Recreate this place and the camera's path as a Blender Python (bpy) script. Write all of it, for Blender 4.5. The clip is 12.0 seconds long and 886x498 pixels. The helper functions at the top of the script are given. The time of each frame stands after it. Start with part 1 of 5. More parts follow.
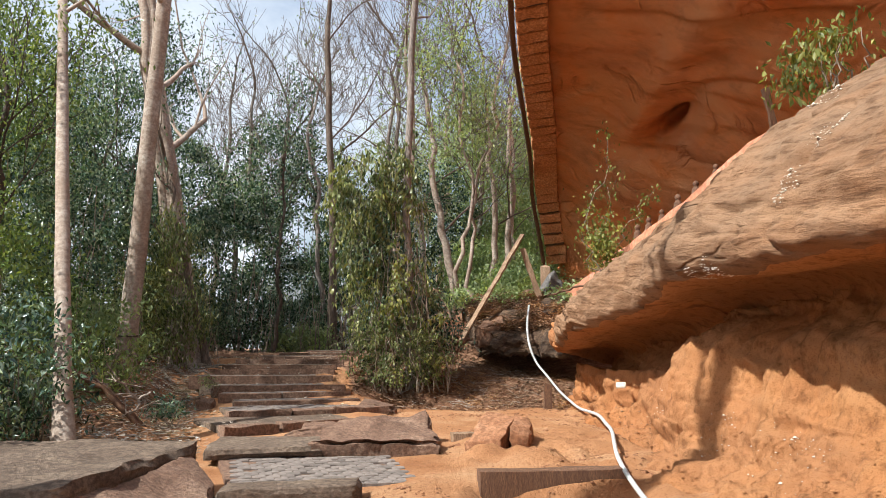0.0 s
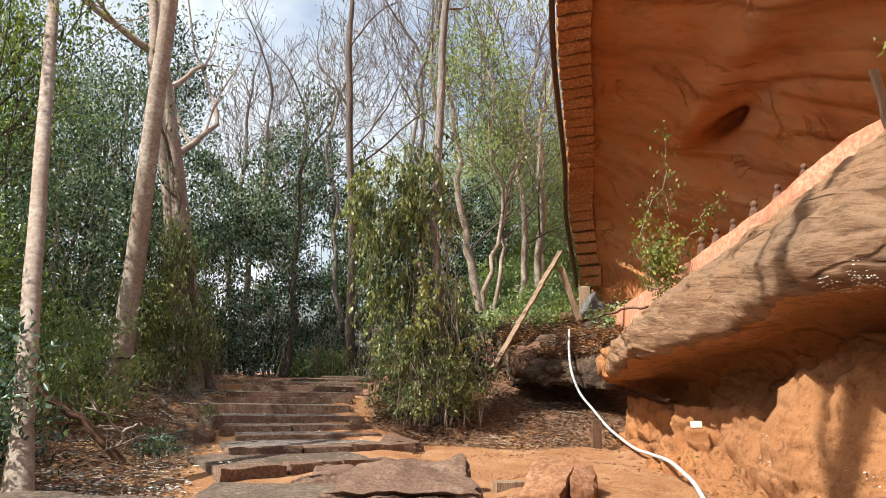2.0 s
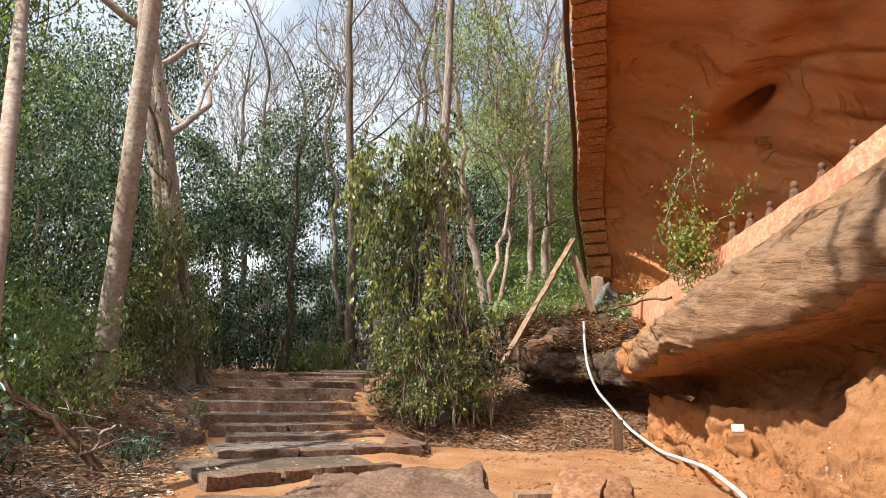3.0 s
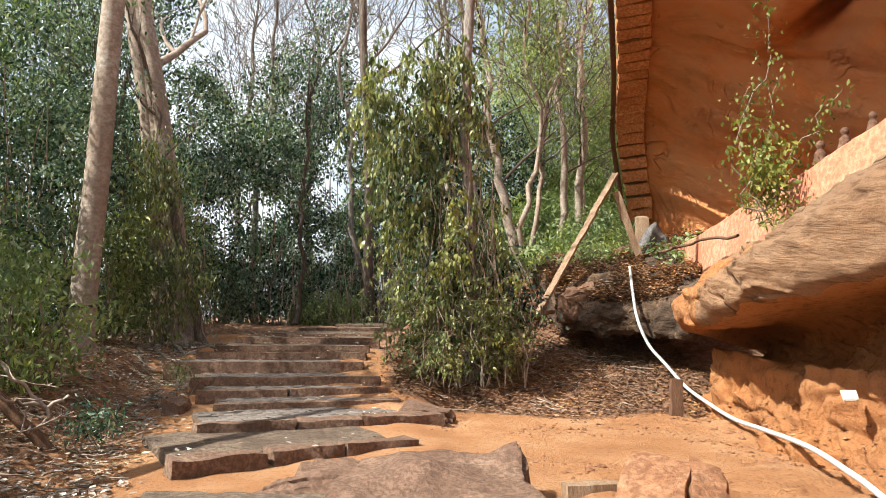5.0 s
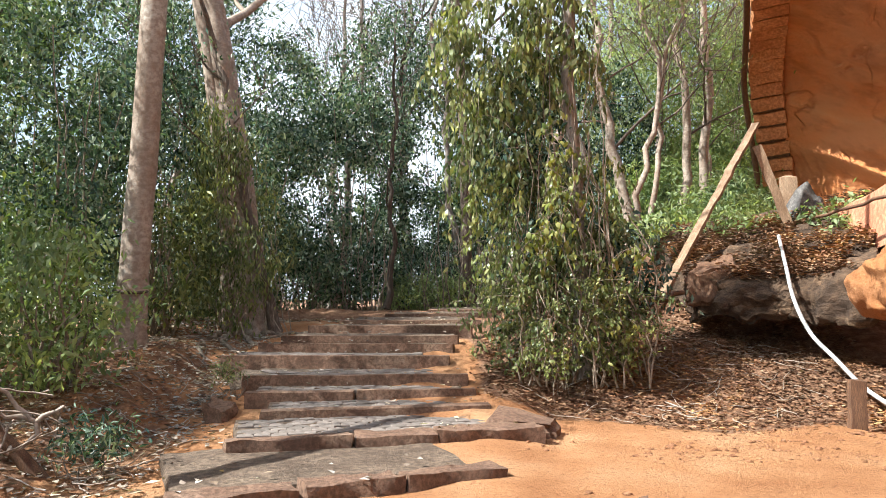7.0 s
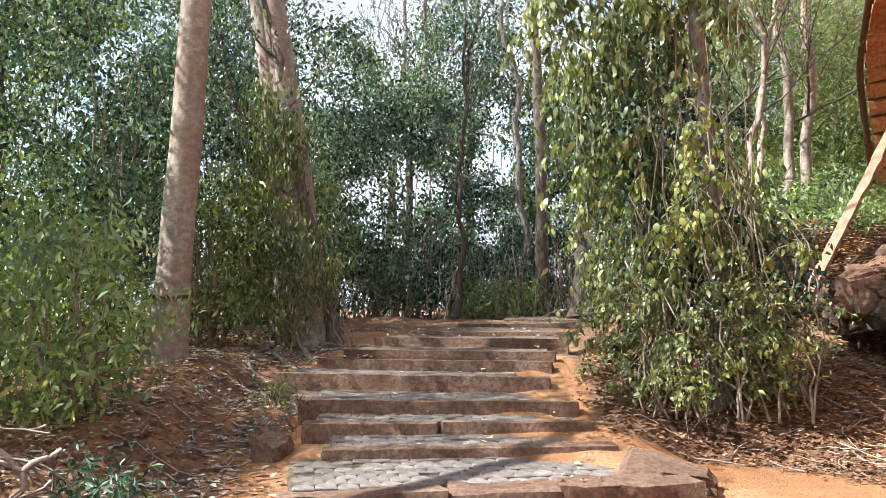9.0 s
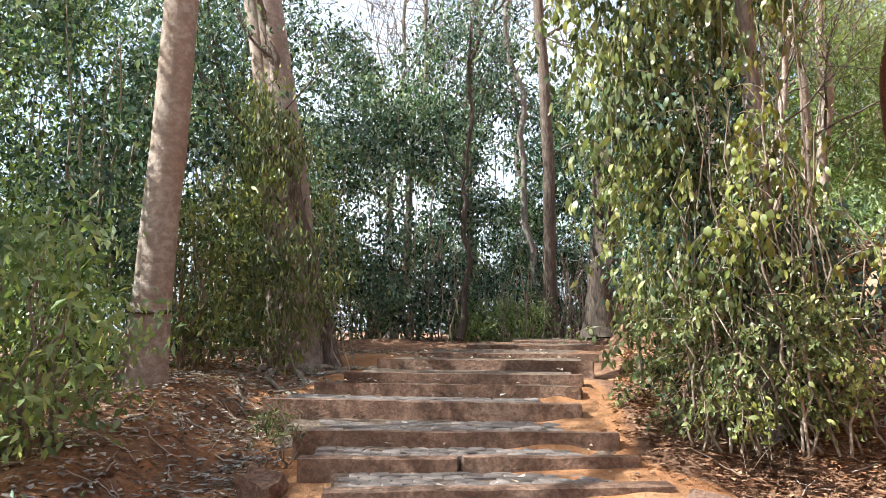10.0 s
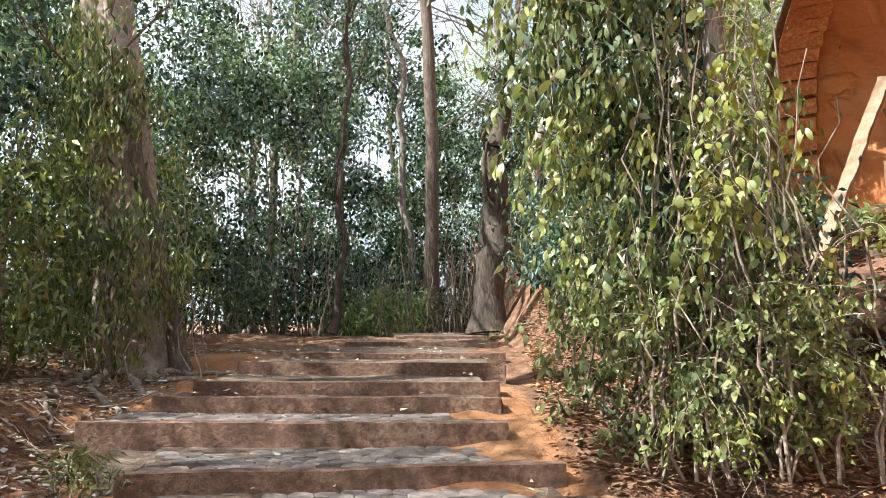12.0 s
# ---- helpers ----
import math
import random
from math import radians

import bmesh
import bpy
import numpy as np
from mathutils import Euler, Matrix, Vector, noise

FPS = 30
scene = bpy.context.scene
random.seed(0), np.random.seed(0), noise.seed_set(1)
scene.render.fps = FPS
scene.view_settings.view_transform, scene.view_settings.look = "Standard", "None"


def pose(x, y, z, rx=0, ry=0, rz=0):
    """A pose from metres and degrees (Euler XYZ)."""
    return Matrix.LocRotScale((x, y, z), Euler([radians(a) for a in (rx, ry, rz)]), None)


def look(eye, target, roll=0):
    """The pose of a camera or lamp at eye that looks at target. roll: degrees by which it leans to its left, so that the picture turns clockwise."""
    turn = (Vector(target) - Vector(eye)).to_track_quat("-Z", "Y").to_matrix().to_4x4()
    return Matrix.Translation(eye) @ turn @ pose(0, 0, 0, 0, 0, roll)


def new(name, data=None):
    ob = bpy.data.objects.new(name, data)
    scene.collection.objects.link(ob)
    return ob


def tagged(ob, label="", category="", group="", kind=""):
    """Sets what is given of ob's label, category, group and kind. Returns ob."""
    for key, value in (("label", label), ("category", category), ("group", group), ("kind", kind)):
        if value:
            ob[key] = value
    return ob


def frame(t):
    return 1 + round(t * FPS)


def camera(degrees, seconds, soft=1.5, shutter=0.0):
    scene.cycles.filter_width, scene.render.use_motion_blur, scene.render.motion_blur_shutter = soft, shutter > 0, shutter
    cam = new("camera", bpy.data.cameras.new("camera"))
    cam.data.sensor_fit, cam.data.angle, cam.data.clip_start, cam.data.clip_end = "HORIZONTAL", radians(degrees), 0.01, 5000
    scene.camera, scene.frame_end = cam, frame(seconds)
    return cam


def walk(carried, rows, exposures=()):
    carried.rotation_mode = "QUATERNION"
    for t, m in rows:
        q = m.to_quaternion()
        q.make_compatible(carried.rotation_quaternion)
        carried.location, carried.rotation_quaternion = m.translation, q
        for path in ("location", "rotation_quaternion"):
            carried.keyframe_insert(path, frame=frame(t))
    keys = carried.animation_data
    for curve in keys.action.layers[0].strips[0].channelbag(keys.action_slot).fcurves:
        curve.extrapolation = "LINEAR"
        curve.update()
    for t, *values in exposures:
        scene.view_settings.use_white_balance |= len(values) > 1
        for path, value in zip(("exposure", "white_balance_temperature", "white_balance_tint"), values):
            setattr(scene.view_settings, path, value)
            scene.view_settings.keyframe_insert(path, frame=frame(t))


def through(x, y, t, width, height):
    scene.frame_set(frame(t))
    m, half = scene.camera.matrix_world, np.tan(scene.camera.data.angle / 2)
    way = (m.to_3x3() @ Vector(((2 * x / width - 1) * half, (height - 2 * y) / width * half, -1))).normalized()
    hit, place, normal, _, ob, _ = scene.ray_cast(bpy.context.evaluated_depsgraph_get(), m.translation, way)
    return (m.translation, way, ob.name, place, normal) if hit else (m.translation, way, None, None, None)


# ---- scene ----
cam = camera(59.0, 12.0, soft=0.8)
PATH = [
    (0, (0.008, -0.113, 1.512), (0.002, 1.875, 1.739), 0.11),
    (0.5, (-0.099, 0.325, 1.506), (-0.133, 2.313, 1.72), 0.31),
    (1, (-0.084, 0.827, 1.513), (-0.119, 2.815, 1.734), 0.51),
    (1.5, (-0.191, 1.353, 1.514), (-0.245, 3.332, 1.799), 0.71),
    (2, (-0.304, 1.832, 1.522), (-0.355, 3.811, 1.813), 0.91),
    (2.5, (-0.371, 2.369, 1.562), (-0.423, 4.347, 1.852), 0.61),
    (3, (-0.492, 2.911, 1.561), (-0.54, 4.891, 1.833), 1.01),
    (3.2, (-0.486, 3.124, 1.535), (-0.535, 5.107, 1.797), 1.01),
    (4.8, (-0.507, 4.773, 1.573), (-0.537, 6.764, 1.753), 0.41),
    (5, (-0.513, 4.965, 1.561), (-0.627, 6.957, 1.71), 0.4),
    (5.5, (-0.533, 5.545, 1.556), (-0.702, 7.533, 1.7), 0.1),
    (6, (-0.453, 6.084, 1.594), (-0.752, 8.059, 1.684), -0.21),
    (6.5, (-0.494, 6.641, 1.591), (-0.856, 8.606, 1.686), -0.22),
    (7, (-0.495, 7.181, 1.568), (-0.89, 9.139, 1.67), -0.32),
    (7.5, (-0.627, 7.728, 1.61), (-1.19, 9.645, 1.704), -0.25),
    (7.7, (-0.698, 7.942, 1.655), (-1.266, 9.858, 1.744), -0.15),
    (9.3, (-1.491, 9.167, 1.505), (-2.01, 11.093, 1.657), 0.16),
    (9.5, (-1.573, 9.378, 1.482), (-2.096, 11.298, 1.672), 0.26),
    (10, (-1.826, 9.817, 1.451), (-2.332, 11.743, 1.637), 0.16),
    (10.5, (-2.003, 10.25, 1.421), (-2.375, 12.211, 1.543), -0.02),
    (11, (-2.118, 10.708, 1.507), (-2.438, 12.679, 1.633), -0.01),
    (11.5, (-2.323, 11.057, 1.51), (-2.545, 13.038, 1.665), 0.2),
    (12, (-2.461, 11.476, 1.484), (-2.62, 13.463, 1.647), 0.2),
]
walk(cam, [(t, look(eye, target, roll)) for t, eye, target, roll in PATH],
     exposures=((0.0, 0.88, 6050, 6), (3.0, 1.02, 6350, 6), (6.0, 1.34, 6250, 4), (8.0, 1.62, 5750, 4), (12.0, 1.76, 5950, 5)))

# ---- light ----
SUN_TO = Vector((-0.59, -0.30, 0.75)).normalized()
world = bpy.data.worlds.new("sky")
scene.world = world
world.use_nodes = True
wn = world.node_tree.nodes
sky = wn.new("ShaderNodeTexSky")
sky.sky_type = "NISHITA"
sky.sun_disc = False
sky.sun_elevation = math.asin(SUN_TO.z)
sky.sun_rotation = math.atan2(SUN_TO.x, SUN_TO.y)
sky.air_density, sky.dust_density, sky.ozone_density = 1.0, 4.0, 1.0
wn["Background"].inputs["Strength"].default_value = 0.105
wl = world.node_tree.links
way = wn.new("ShaderNodeTexCoord")
veil = wn.new("ShaderNodeTexNoise")
veil.inputs["Scale"].default_value, veil.inputs["Detail"].default_value, veil.inputs["Roughness"].default_value = 2.6, 7.0, 0.6
veil.inputs["Distortion"].default_value = 0.6
wl.new(way.outputs["Generated"], veil.inputs["Vector"])
thin = wn.new("ShaderNodeValToRGB")
thin.color_ramp.elements[0].position, thin.color_ramp.elements[0].color = 0.40, (0.15, 0.15, 0.15, 1)
thin.color_ramp.elements[1].position, thin.color_ramp.elements[1].color = 0.62, (0.92, 0.92, 0.92, 1)
wl.new(veil.outputs["Fac"], thin.inputs[0])
cloud = wn.new("ShaderNodeMix")
cloud.data_type = "RGBA"
cloud.inputs[7].default_value = (5.6, 5.7, 5.9, 1)
wl.new(thin.outputs[0], cloud.inputs[0])
wl.new(sky.outputs[0], cloud.inputs[6])
wl.new(cloud.outputs[2], wn["Background"].inputs[0])
sun = new("sun", bpy.data.lights.new("sun", "SUN"))
sun.data.energy, sun.data.angle, sun.data.color = 5.0, radians(0.6), (1.0, 0.94, 0.86)
sun.matrix_world = look(SUN_TO * 60, (0, 0, 0))


# ---- numeric helpers ----
def vnoise(p, seed=0):
    """Smooth value noise in -1..1 for an array of points."""
    p = np.asarray(p, float) + seed * 17.31
    i = np.floor(p).astype(np.int64)
    f = p - i
    f = f * f * (3 - 2 * f)

    def h(a, b, c):
        n = (a * 374761393 + b * 668265263 + c * 2147483647 + seed * 974711) & 0xFFFFFFFF
        n = ((n ^ (n >> 13)) * 1274126177) & 0xFFFFFFFF
        n = n ^ (n >> 16)
        return (n & 0xFFFF) / 32767.5 - 1.0
    x, y, z = i[:, 0], i[:, 1], i[:, 2]
    fx, fy, fz = f[:, 0], f[:, 1], f[:, 2]

    def mix(a, b, t):
        return a + (b - a) * t
    lo = mix(mix(h(x, y, z), h(x + 1, y, z), fx), mix(h(x, y + 1, z), h(x + 1, y + 1, z), fx), fy)
    hi = mix(mix(h(x, y, z + 1), h(x + 1, y, z + 1), fx), mix(h(x, y + 1, z + 1), h(x + 1, y + 1, z + 1), fx), fy)
    return mix(lo, hi, fz)


def fbm(p, octaves=4, seed=0, gain=0.5):
    p = np.asarray(p, float)
    out, a = np.zeros(len(p)), 1.0
    for k in range(octaves):
        out += a * vnoise(p * 2.03 ** k, seed + k)
        a *= gain
    return out


def sstep(a, b, v):
    t = np.clip((np.asarray(v, float) - a) / (b - a), 0, 1)
    return t * t * (3 - 2 * t)


def spline(keys, vals, t):
    """Smooth interpolation of rows of values through a few stations."""
    keys, vals, t = np.asarray(keys, float), np.asarray(vals, float), np.atleast_1d(np.asarray(t, float))
    if vals.ndim == 1:
        vals = vals[:, None]
    d = np.gradient(vals, keys, axis=0)
    k = np.clip(np.searchsorted(keys, t, side="right") - 1, 0, len(keys) - 2)
    h = (keys[k + 1] - keys[k])[:, None]
    u = np.clip((t - keys[k])[:, None] / h, 0, 1)
    a, b = vals[k], vals[k + 1]
    return ((2 * u ** 3 - 3 * u ** 2 + 1) * a + (u ** 3 - 2 * u ** 2 + u) * h * d[k]
            + (-2 * u ** 3 + 3 * u ** 2) * b + (u ** 3 - u ** 2) * h * d[k + 1])


# ---- materials ----
def mat(name, rough=0.85, metal=0.0, spec=0.3):
    m = bpy.data.materials.new(name)
    m.use_nodes = True
    nt = m.node_tree
    b = nt.nodes["Principled BSDF"]
    b.inputs["Roughness"].default_value = rough
    b.inputs["Metallic"].default_value = metal
    b.inputs["Specular IOR Level"].default_value = spec
    return m, nt, b


def nz(nt, scale, detail=6, rough=0.6, stretch=(1, 1, 1), space="Object", distort=0.0, dip=0.0):
    co = nt.nodes.new("ShaderNodeTexCoord")
    mp = nt.nodes.new("ShaderNodeMapping")
    mp.inputs["Scale"].default_value = stretch
    turn = nt.nodes.new("ShaderNodeMapping")
    turn.inputs["Rotation"].default_value = (radians(dip), 0, 0)
    n = nt.nodes.new("ShaderNodeTexNoise")
    n.inputs["Scale"].default_value, n.inputs["Detail"].default_value = scale, detail
    n.inputs["Roughness"].default_value, n.inputs["Distortion"].default_value = rough, distort
    nt.links.new(co.outputs[space], turn.inputs[0])
    nt.links.new(turn.outputs[0], mp.inputs[0])
    nt.links.new(mp.outputs[0], n.inputs["Vector"])
    return n.outputs["Fac"]


def ramp(nt, fac, stops):
    r = nt.nodes.new("ShaderNodeValToRGB")
    e = r.color_ramp.elements
    while len(e) < len(stops):
        e.new(0.5)
    for el, (pos, col) in zip(e, stops):
        el.position, el.color = pos, (*col, 1)
    nt.links.new(fac, r.inputs[0])
    return r.outputs[0]


def mixc(nt, a, b, fac, mode="MIX"):
    n = nt.nodes.new("ShaderNodeMix")
    n.data_type, n.blend_type = "RGBA", mode
    for sock, v in ((n.inputs[0], fac), (n.inputs[6], a), (n.inputs[7], b)):
        if isinstance(v, bpy.types.NodeSocket):
            nt.links.new(v, sock)
        else:
            sock.default_value = v if isinstance(v, float) else (*v, 1)
    return n.outputs[2]


def bump(nt, b, height, strength=0.5, dist=0.02):
    n = nt.nodes.new("ShaderNodeBump")
    n.inputs["Strength"].default_value, n.inputs["Distance"].default_value = strength, dist
    nt.links.new(height, n.inputs["Height"])
    nt.links.new(n.outputs[0], b.inputs["Normal"])


def two_scale(name, cols, big, small, rough=0.9, stretch=(1, 1, 1), bs=0.6, bd=0.02, dark=0.55, space="Object"):
    """A mottled surface: broad colour patches, fine grain and relief."""
    m, nt, b = mat(name, rough)
    c = ramp(nt, nz(nt, big, 5, 0.6, stretch, space, 0.4), [(0.3, cols[0]), (0.52, cols[1]), (0.72, cols[2])])
    g = nz(nt, small, 8, 0.7, stretch, space)
    c2 = mixc(nt, c, tuple(v * dark for v in cols[0]), ramp(nt, g, [(0.42, (0.75,) * 3), (0.6, (0, 0, 0))]))
    nt.links.new(c2, b.inputs["Base Color"])
    bump(nt, b, g, bs, bd)
    return m


def leaf_mat(name, cols, gloss=0.45, through=0.35):
    """Leaves that differ one by one and in broader drifts of duller and fresher green, which imitate lit and shaded
    clumps.
    """
    m, nt, b = mat(name, gloss, 0, 0.36)
    geo = nt.nodes.new("ShaderNodeNewGeometry")
    c = ramp(nt, geo.outputs["Random Per Island"], [(i / max(1, len(cols) - 1), k) for i, k in enumerate(cols)])
    drift = nz(nt, 0.9, 3, 0.6)
    c = mixc(nt, c, ramp(nt, drift, [(0.34, (0.55, 0.62, 0.72)), (0.5, (0.95, 0.95, 0.97)), (0.66, (1.38, 1.32, 1.0))]), 1.0, "MULTIPLY")
    nt.links.new(c, b.inputs["Base Color"])
    tr = nt.nodes.new("ShaderNodeBsdfTranslucent")
    warm = mixc(nt, c, (1.0, 1.05, 0.5), 1.0, "MULTIPLY")
    nt.links.new(warm, tr.inputs[0])
    mx = nt.nodes.new("ShaderNodeMixShader")
    mx.inputs[0].default_value = through
    nt.links.new(b.outputs[0], mx.inputs[1])
    nt.links.new(tr.outputs[0], mx.inputs[2])
    nt.links.new(mx.outputs[0], nt.nodes["Material Output"].inputs[0])
    return m


def rock_mat(name, cols, crust, crust_amount, strata, dip=0.0, cracks=0.5, grain_scale=9.0, vein=None, grain_stretch=(0.5, 0.4, 1.6), grain_amt=0.7, relief=0.16):
    """Bedded sandstone: colour bands along the bedding, a weathered crust in patches, pits and fine grain."""
    m, nt, b = mat(name, 0.92, 0, 0.15)
    beds = nz(nt, 0.55, 8, 0.62, (0.35, 0.22, strata), distort=0.9, dip=dip)
    c = ramp(nt, beds, [(0.28, cols[0]), (0.45, cols[1]), (0.58, cols[2]), (0.75, cols[3])])
    patch = nz(nt, 0.5, 6, 0.65, (1, 0.7, 1.6), distort=0.6)
    c = mixc(nt, c, crust, ramp(nt, patch, [(0.5 - crust_amount * 0.3, (0, 0, 0)), (0.62, (crust_amount,) * 3)]))
    grain = nz(nt, grain_scale, 10, 0.72, grain_stretch, dip=dip)
    c = mixc(nt, c, tuple(v * 0.4 for v in cols[0]), ramp(nt, grain, [(0.34, (grain_amt,) * 3), (0.5, (0, 0, 0))]))
    speck = nz(nt, 45, 4, 0.7, (1, 1, 1.3))
    c = mixc(nt, c, tuple(v * 0.55 for v in cols[1]), ramp(nt, speck, [(0.36, (0.55,) * 3), (0.47, (0, 0, 0))]))
    crackn = nz(nt, 0.6, 3, 0.5, (0.6, 0.5, strata * 0.7), distort=1.6, dip=dip)
    line = ramp(nt, crackn, [(0.47, (0, 0, 0)), (0.495, (cracks,) * 3), (0.505, (cracks,) * 3), (0.53, (0, 0, 0))])
    sparse = ramp(nt, nz(nt, 0.8, 3, 0.5), [(0.5, (0, 0, 0)), (0.62, (1, 1, 1))])
    c = mixc(nt, c, vein or tuple(v * 0.35 for v in cols[0]), mixc(nt, line, sparse, 1.0, "MULTIPLY"))
    nt.links.new(c, b.inputs["Base Color"])
    h = mixc(nt, nz(nt, 1.6, 10, 0.72, (0.5, 0.4, strata * 1.2), distort=0.8, dip=dip), grain, 0.45)
    h = mixc(nt, h, (0, 0, 0), mixc(nt, line, sparse, 1.0, "MULTIPLY"))
    h = mixc(nt, h, speck, 0.12)
    bump(nt, b, h, 1.0, relief)
    return m


ROCK = rock_mat("weathered_sandstone", [(0.165, 0.076, 0.035), (0.29, 0.142, 0.067), (0.35, 0.19, 0.10), (0.44, 0.26, 0.14)],
                (0.225, 0.150, 0.097), 0.8, 3.0, -6, 0.85, 9.0, None, (0.5, 0.3, 2.2), 0.75, 0.12)
WALLROCK = rock_mat("fresh_orange_sandstone", [(0.25, 0.095, 0.036), (0.43, 0.175, 0.064), (0.50, 0.235, 0.092), (0.59, 0.34, 0.17)],
                    (0.35, 0.185, 0.095), 0.55, 0.45, 0, 0.55, 6.0, None, (1.3, 1.3, 0.7), 0.6, 0.2)
CEIL = rock_mat("red_sandstone", [(0.52, 0.125, 0.032), (0.78, 0.245, 0.068), (0.83, 0.315, 0.105), (0.84, 0.44, 0.21)],
                (0.64, 0.32, 0.16), 0.6, 0.9, -30, 0.45, 1.5, (0.34, 0.085, 0.028), (0.5, 0.5, 1.3), 0.35, 0.32)
COURSE = two_scale("sunlit_orange_course", [(0.46, 0.18, 0.07), (0.58, 0.25, 0.10), (0.64, 0.33, 0.16)], 1.5, 14, 0.92)
LOOSE = two_scale("orange_stone", [(0.26, 0.11, 0.05), (0.36, 0.175, 0.09), (0.44, 0.25, 0.15)], 2.5, 16, 0.92, bs=1.0, bd=0.04)
STONE = two_scale("trodden_stone", [(0.11, 0.075, 0.052), (0.195, 0.14, 0.10), (0.30, 0.225, 0.16)], 1.9, 16, 0.85, bs=1.0, bd=0.05, stretch=(1, 1, 1.5))
KERB = two_scale("stained_concrete", [(0.15, 0.085, 0.056), (0.225, 0.135, 0.09), (0.32, 0.215, 0.15)], 2.2, 22, 0.9, bs=0.9, bd=0.035)
LEDGE = two_scale("dark_ledge_rock", [(0.055, 0.034, 0.022), (0.125, 0.078, 0.048), (0.27, 0.165, 0.092)], 1.6, 6, 0.92, stretch=(1, 1, 1.6), bs=1.0, bd=0.08)
WOOD = two_scale("weathered_timber", [(0.20, 0.12, 0.07), (0.32, 0.21, 0.13), (0.42, 0.31, 0.21)], 2.5, 30, 0.8, (6, 6, 0.6), 0.5, 0.01)
BROWN = two_scale("brown_timber", [(0.10, 0.05, 0.03), (0.17, 0.09, 0.05), (0.24, 0.13, 0.07)], 2.5, 30, 0.8, (6, 6, 0.6), 0.5, 0.01)
PALEBARK = two_scale("pale_bark", [(0.26, 0.185, 0.135), (0.36, 0.295, 0.24), (0.47, 0.42, 0.36)], 1.1, 9, 0.85, (1.3, 1.3, 1.6), 0.6, 0.02, dark=0.75)
GREYBARK = two_scale("grey_bark", [(0.20, 0.165, 0.14), (0.31, 0.265, 0.23), (0.42, 0.375, 0.33)], 2.0, 14, 0.9, (2, 2, 0.5), 0.8, 0.03)
DARKBARK = two_scale("dark_bark", [(0.06, 0.045, 0.035), (0.11, 0.085, 0.065), (0.17, 0.13, 0.10)], 2.0, 14, 0.92, (2, 2, 0.4), 0.8, 0.03)
BROWNBARK = two_scale("brown_bark", [(0.11, 0.08, 0.06), (0.18, 0.135, 0.105), (0.26, 0.205, 0.165)], 2.0, 14, 0.9, (2, 2, 0.5), 0.8, 0.03)
TWIG = two_scale("twig_bark", [(0.20, 0.15, 0.11), (0.30, 0.24, 0.18), (0.42, 0.35, 0.28)], 3.0, 14, 0.9)
PLASTER = two_scale("pink_plaster", [(0.52, 0.20, 0.11), (0.62, 0.28, 0.17), (0.66, 0.36, 0.25)], 1.4, 12, 0.9)
HOSE = two_scale("white_plastic_pipe", [(0.42, 0.43, 0.42), (0.52, 0.54, 0.53), (0.60, 0.61, 0.60)], 3, 30, 0.45, bs=0.1, dark=0.7)
TARP = two_scale("grey_tarpaulin", [(0.07, 0.062, 0.056), (0.13, 0.118, 0.108), (0.21, 0.19, 0.175)], 5, 20, 0.6)
FLAKE = two_scale("white_lichen_crust", [(0.60, 0.52, 0.42), (0.74, 0.68, 0.58), (0.80, 0.77, 0.70)], 6, 25, 0.9, dark=0.75)
STATUE = two_scale("clay_figure", [(0.10, 0.05, 0.03), (0.16, 0.085, 0.052), (0.24, 0.14, 0.09)], 6, 25, 0.9)
PAVER = two_scale("grey_paver", [(0.17, 0.14, 0.12), (0.24, 0.20, 0.175), (0.31, 0.265, 0.23)], 1.3, 12, 0.85)
nt = PAVER.node_tree
info = nt.nodes.new("ShaderNodeObjectInfo")
hv = nt.nodes.new("ShaderNodeHueSaturation")
mr = nt.nodes.new("ShaderNodeMapRange")
mr.inputs[3].default_value, mr.inputs[4].default_value = 0.75, 1.2
nt.links.new(info.outputs["Random"], mr.inputs[0])
nt.links.new(mr.outputs[0], hv.inputs["Value"])
pb = nt.nodes["Principled BSDF"]
nt.links.new(pb.inputs["Base Color"].links[0].from_socket, hv.inputs["Color"])
nt.links.new(hv.outputs[0], pb.inputs["Base Color"])

# darkest and palest greens also stand in for leaf shade and glints
DARKLEAF = leaf_mat("dark_glossy_leaves", [(0.018, 0.036, 0.026), (0.05, 0.092, 0.056), (0.14, 0.205, 0.13), (0.32, 0.38, 0.29), (0.038, 0.072, 0.05), (0.13, 0.21, 0.16)], 0.22, 0.3)
MIDLEAF = leaf_mat("green_leaves", [(0.035, 0.06, 0.02), (0.12, 0.18, 0.05), (0.28, 0.34, 0.11), (0.08, 0.12, 0.045), (0.18, 0.245, 0.09)], 0.26, 0.36)
OLIVELEAF = leaf_mat("olive_drooping_leaves", [(0.045, 0.062, 0.024), (0.155, 0.19, 0.066), (0.35, 0.355, 0.155), (0.085, 0.115, 0.04), (0.23, 0.26, 0.10)], 0.34, 0.36)
YELLOWLEAF = leaf_mat("yellow_green_leaves", [(0.12, 0.16, 0.035), (0.21, 0.235, 0.05), (0.31, 0.285, 0.07), (0.15, 0.18, 0.045)], 0.5, 0.38)
LIGHTLEAF = leaf_mat("light_feathery_leaves", [(0.17, 0.235, 0.095), (0.26, 0.325, 0.145), (0.38, 0.43, 0.23)], 0.5, 0.46)
DRYLEAF = leaf_mat("dry_leaves", [(0.10, 0.042, 0.02), (0.20, 0.09, 0.042), (0.29, 0.15, 0.075), (0.38, 0.25, 0.15)], 0.7, 0.1)
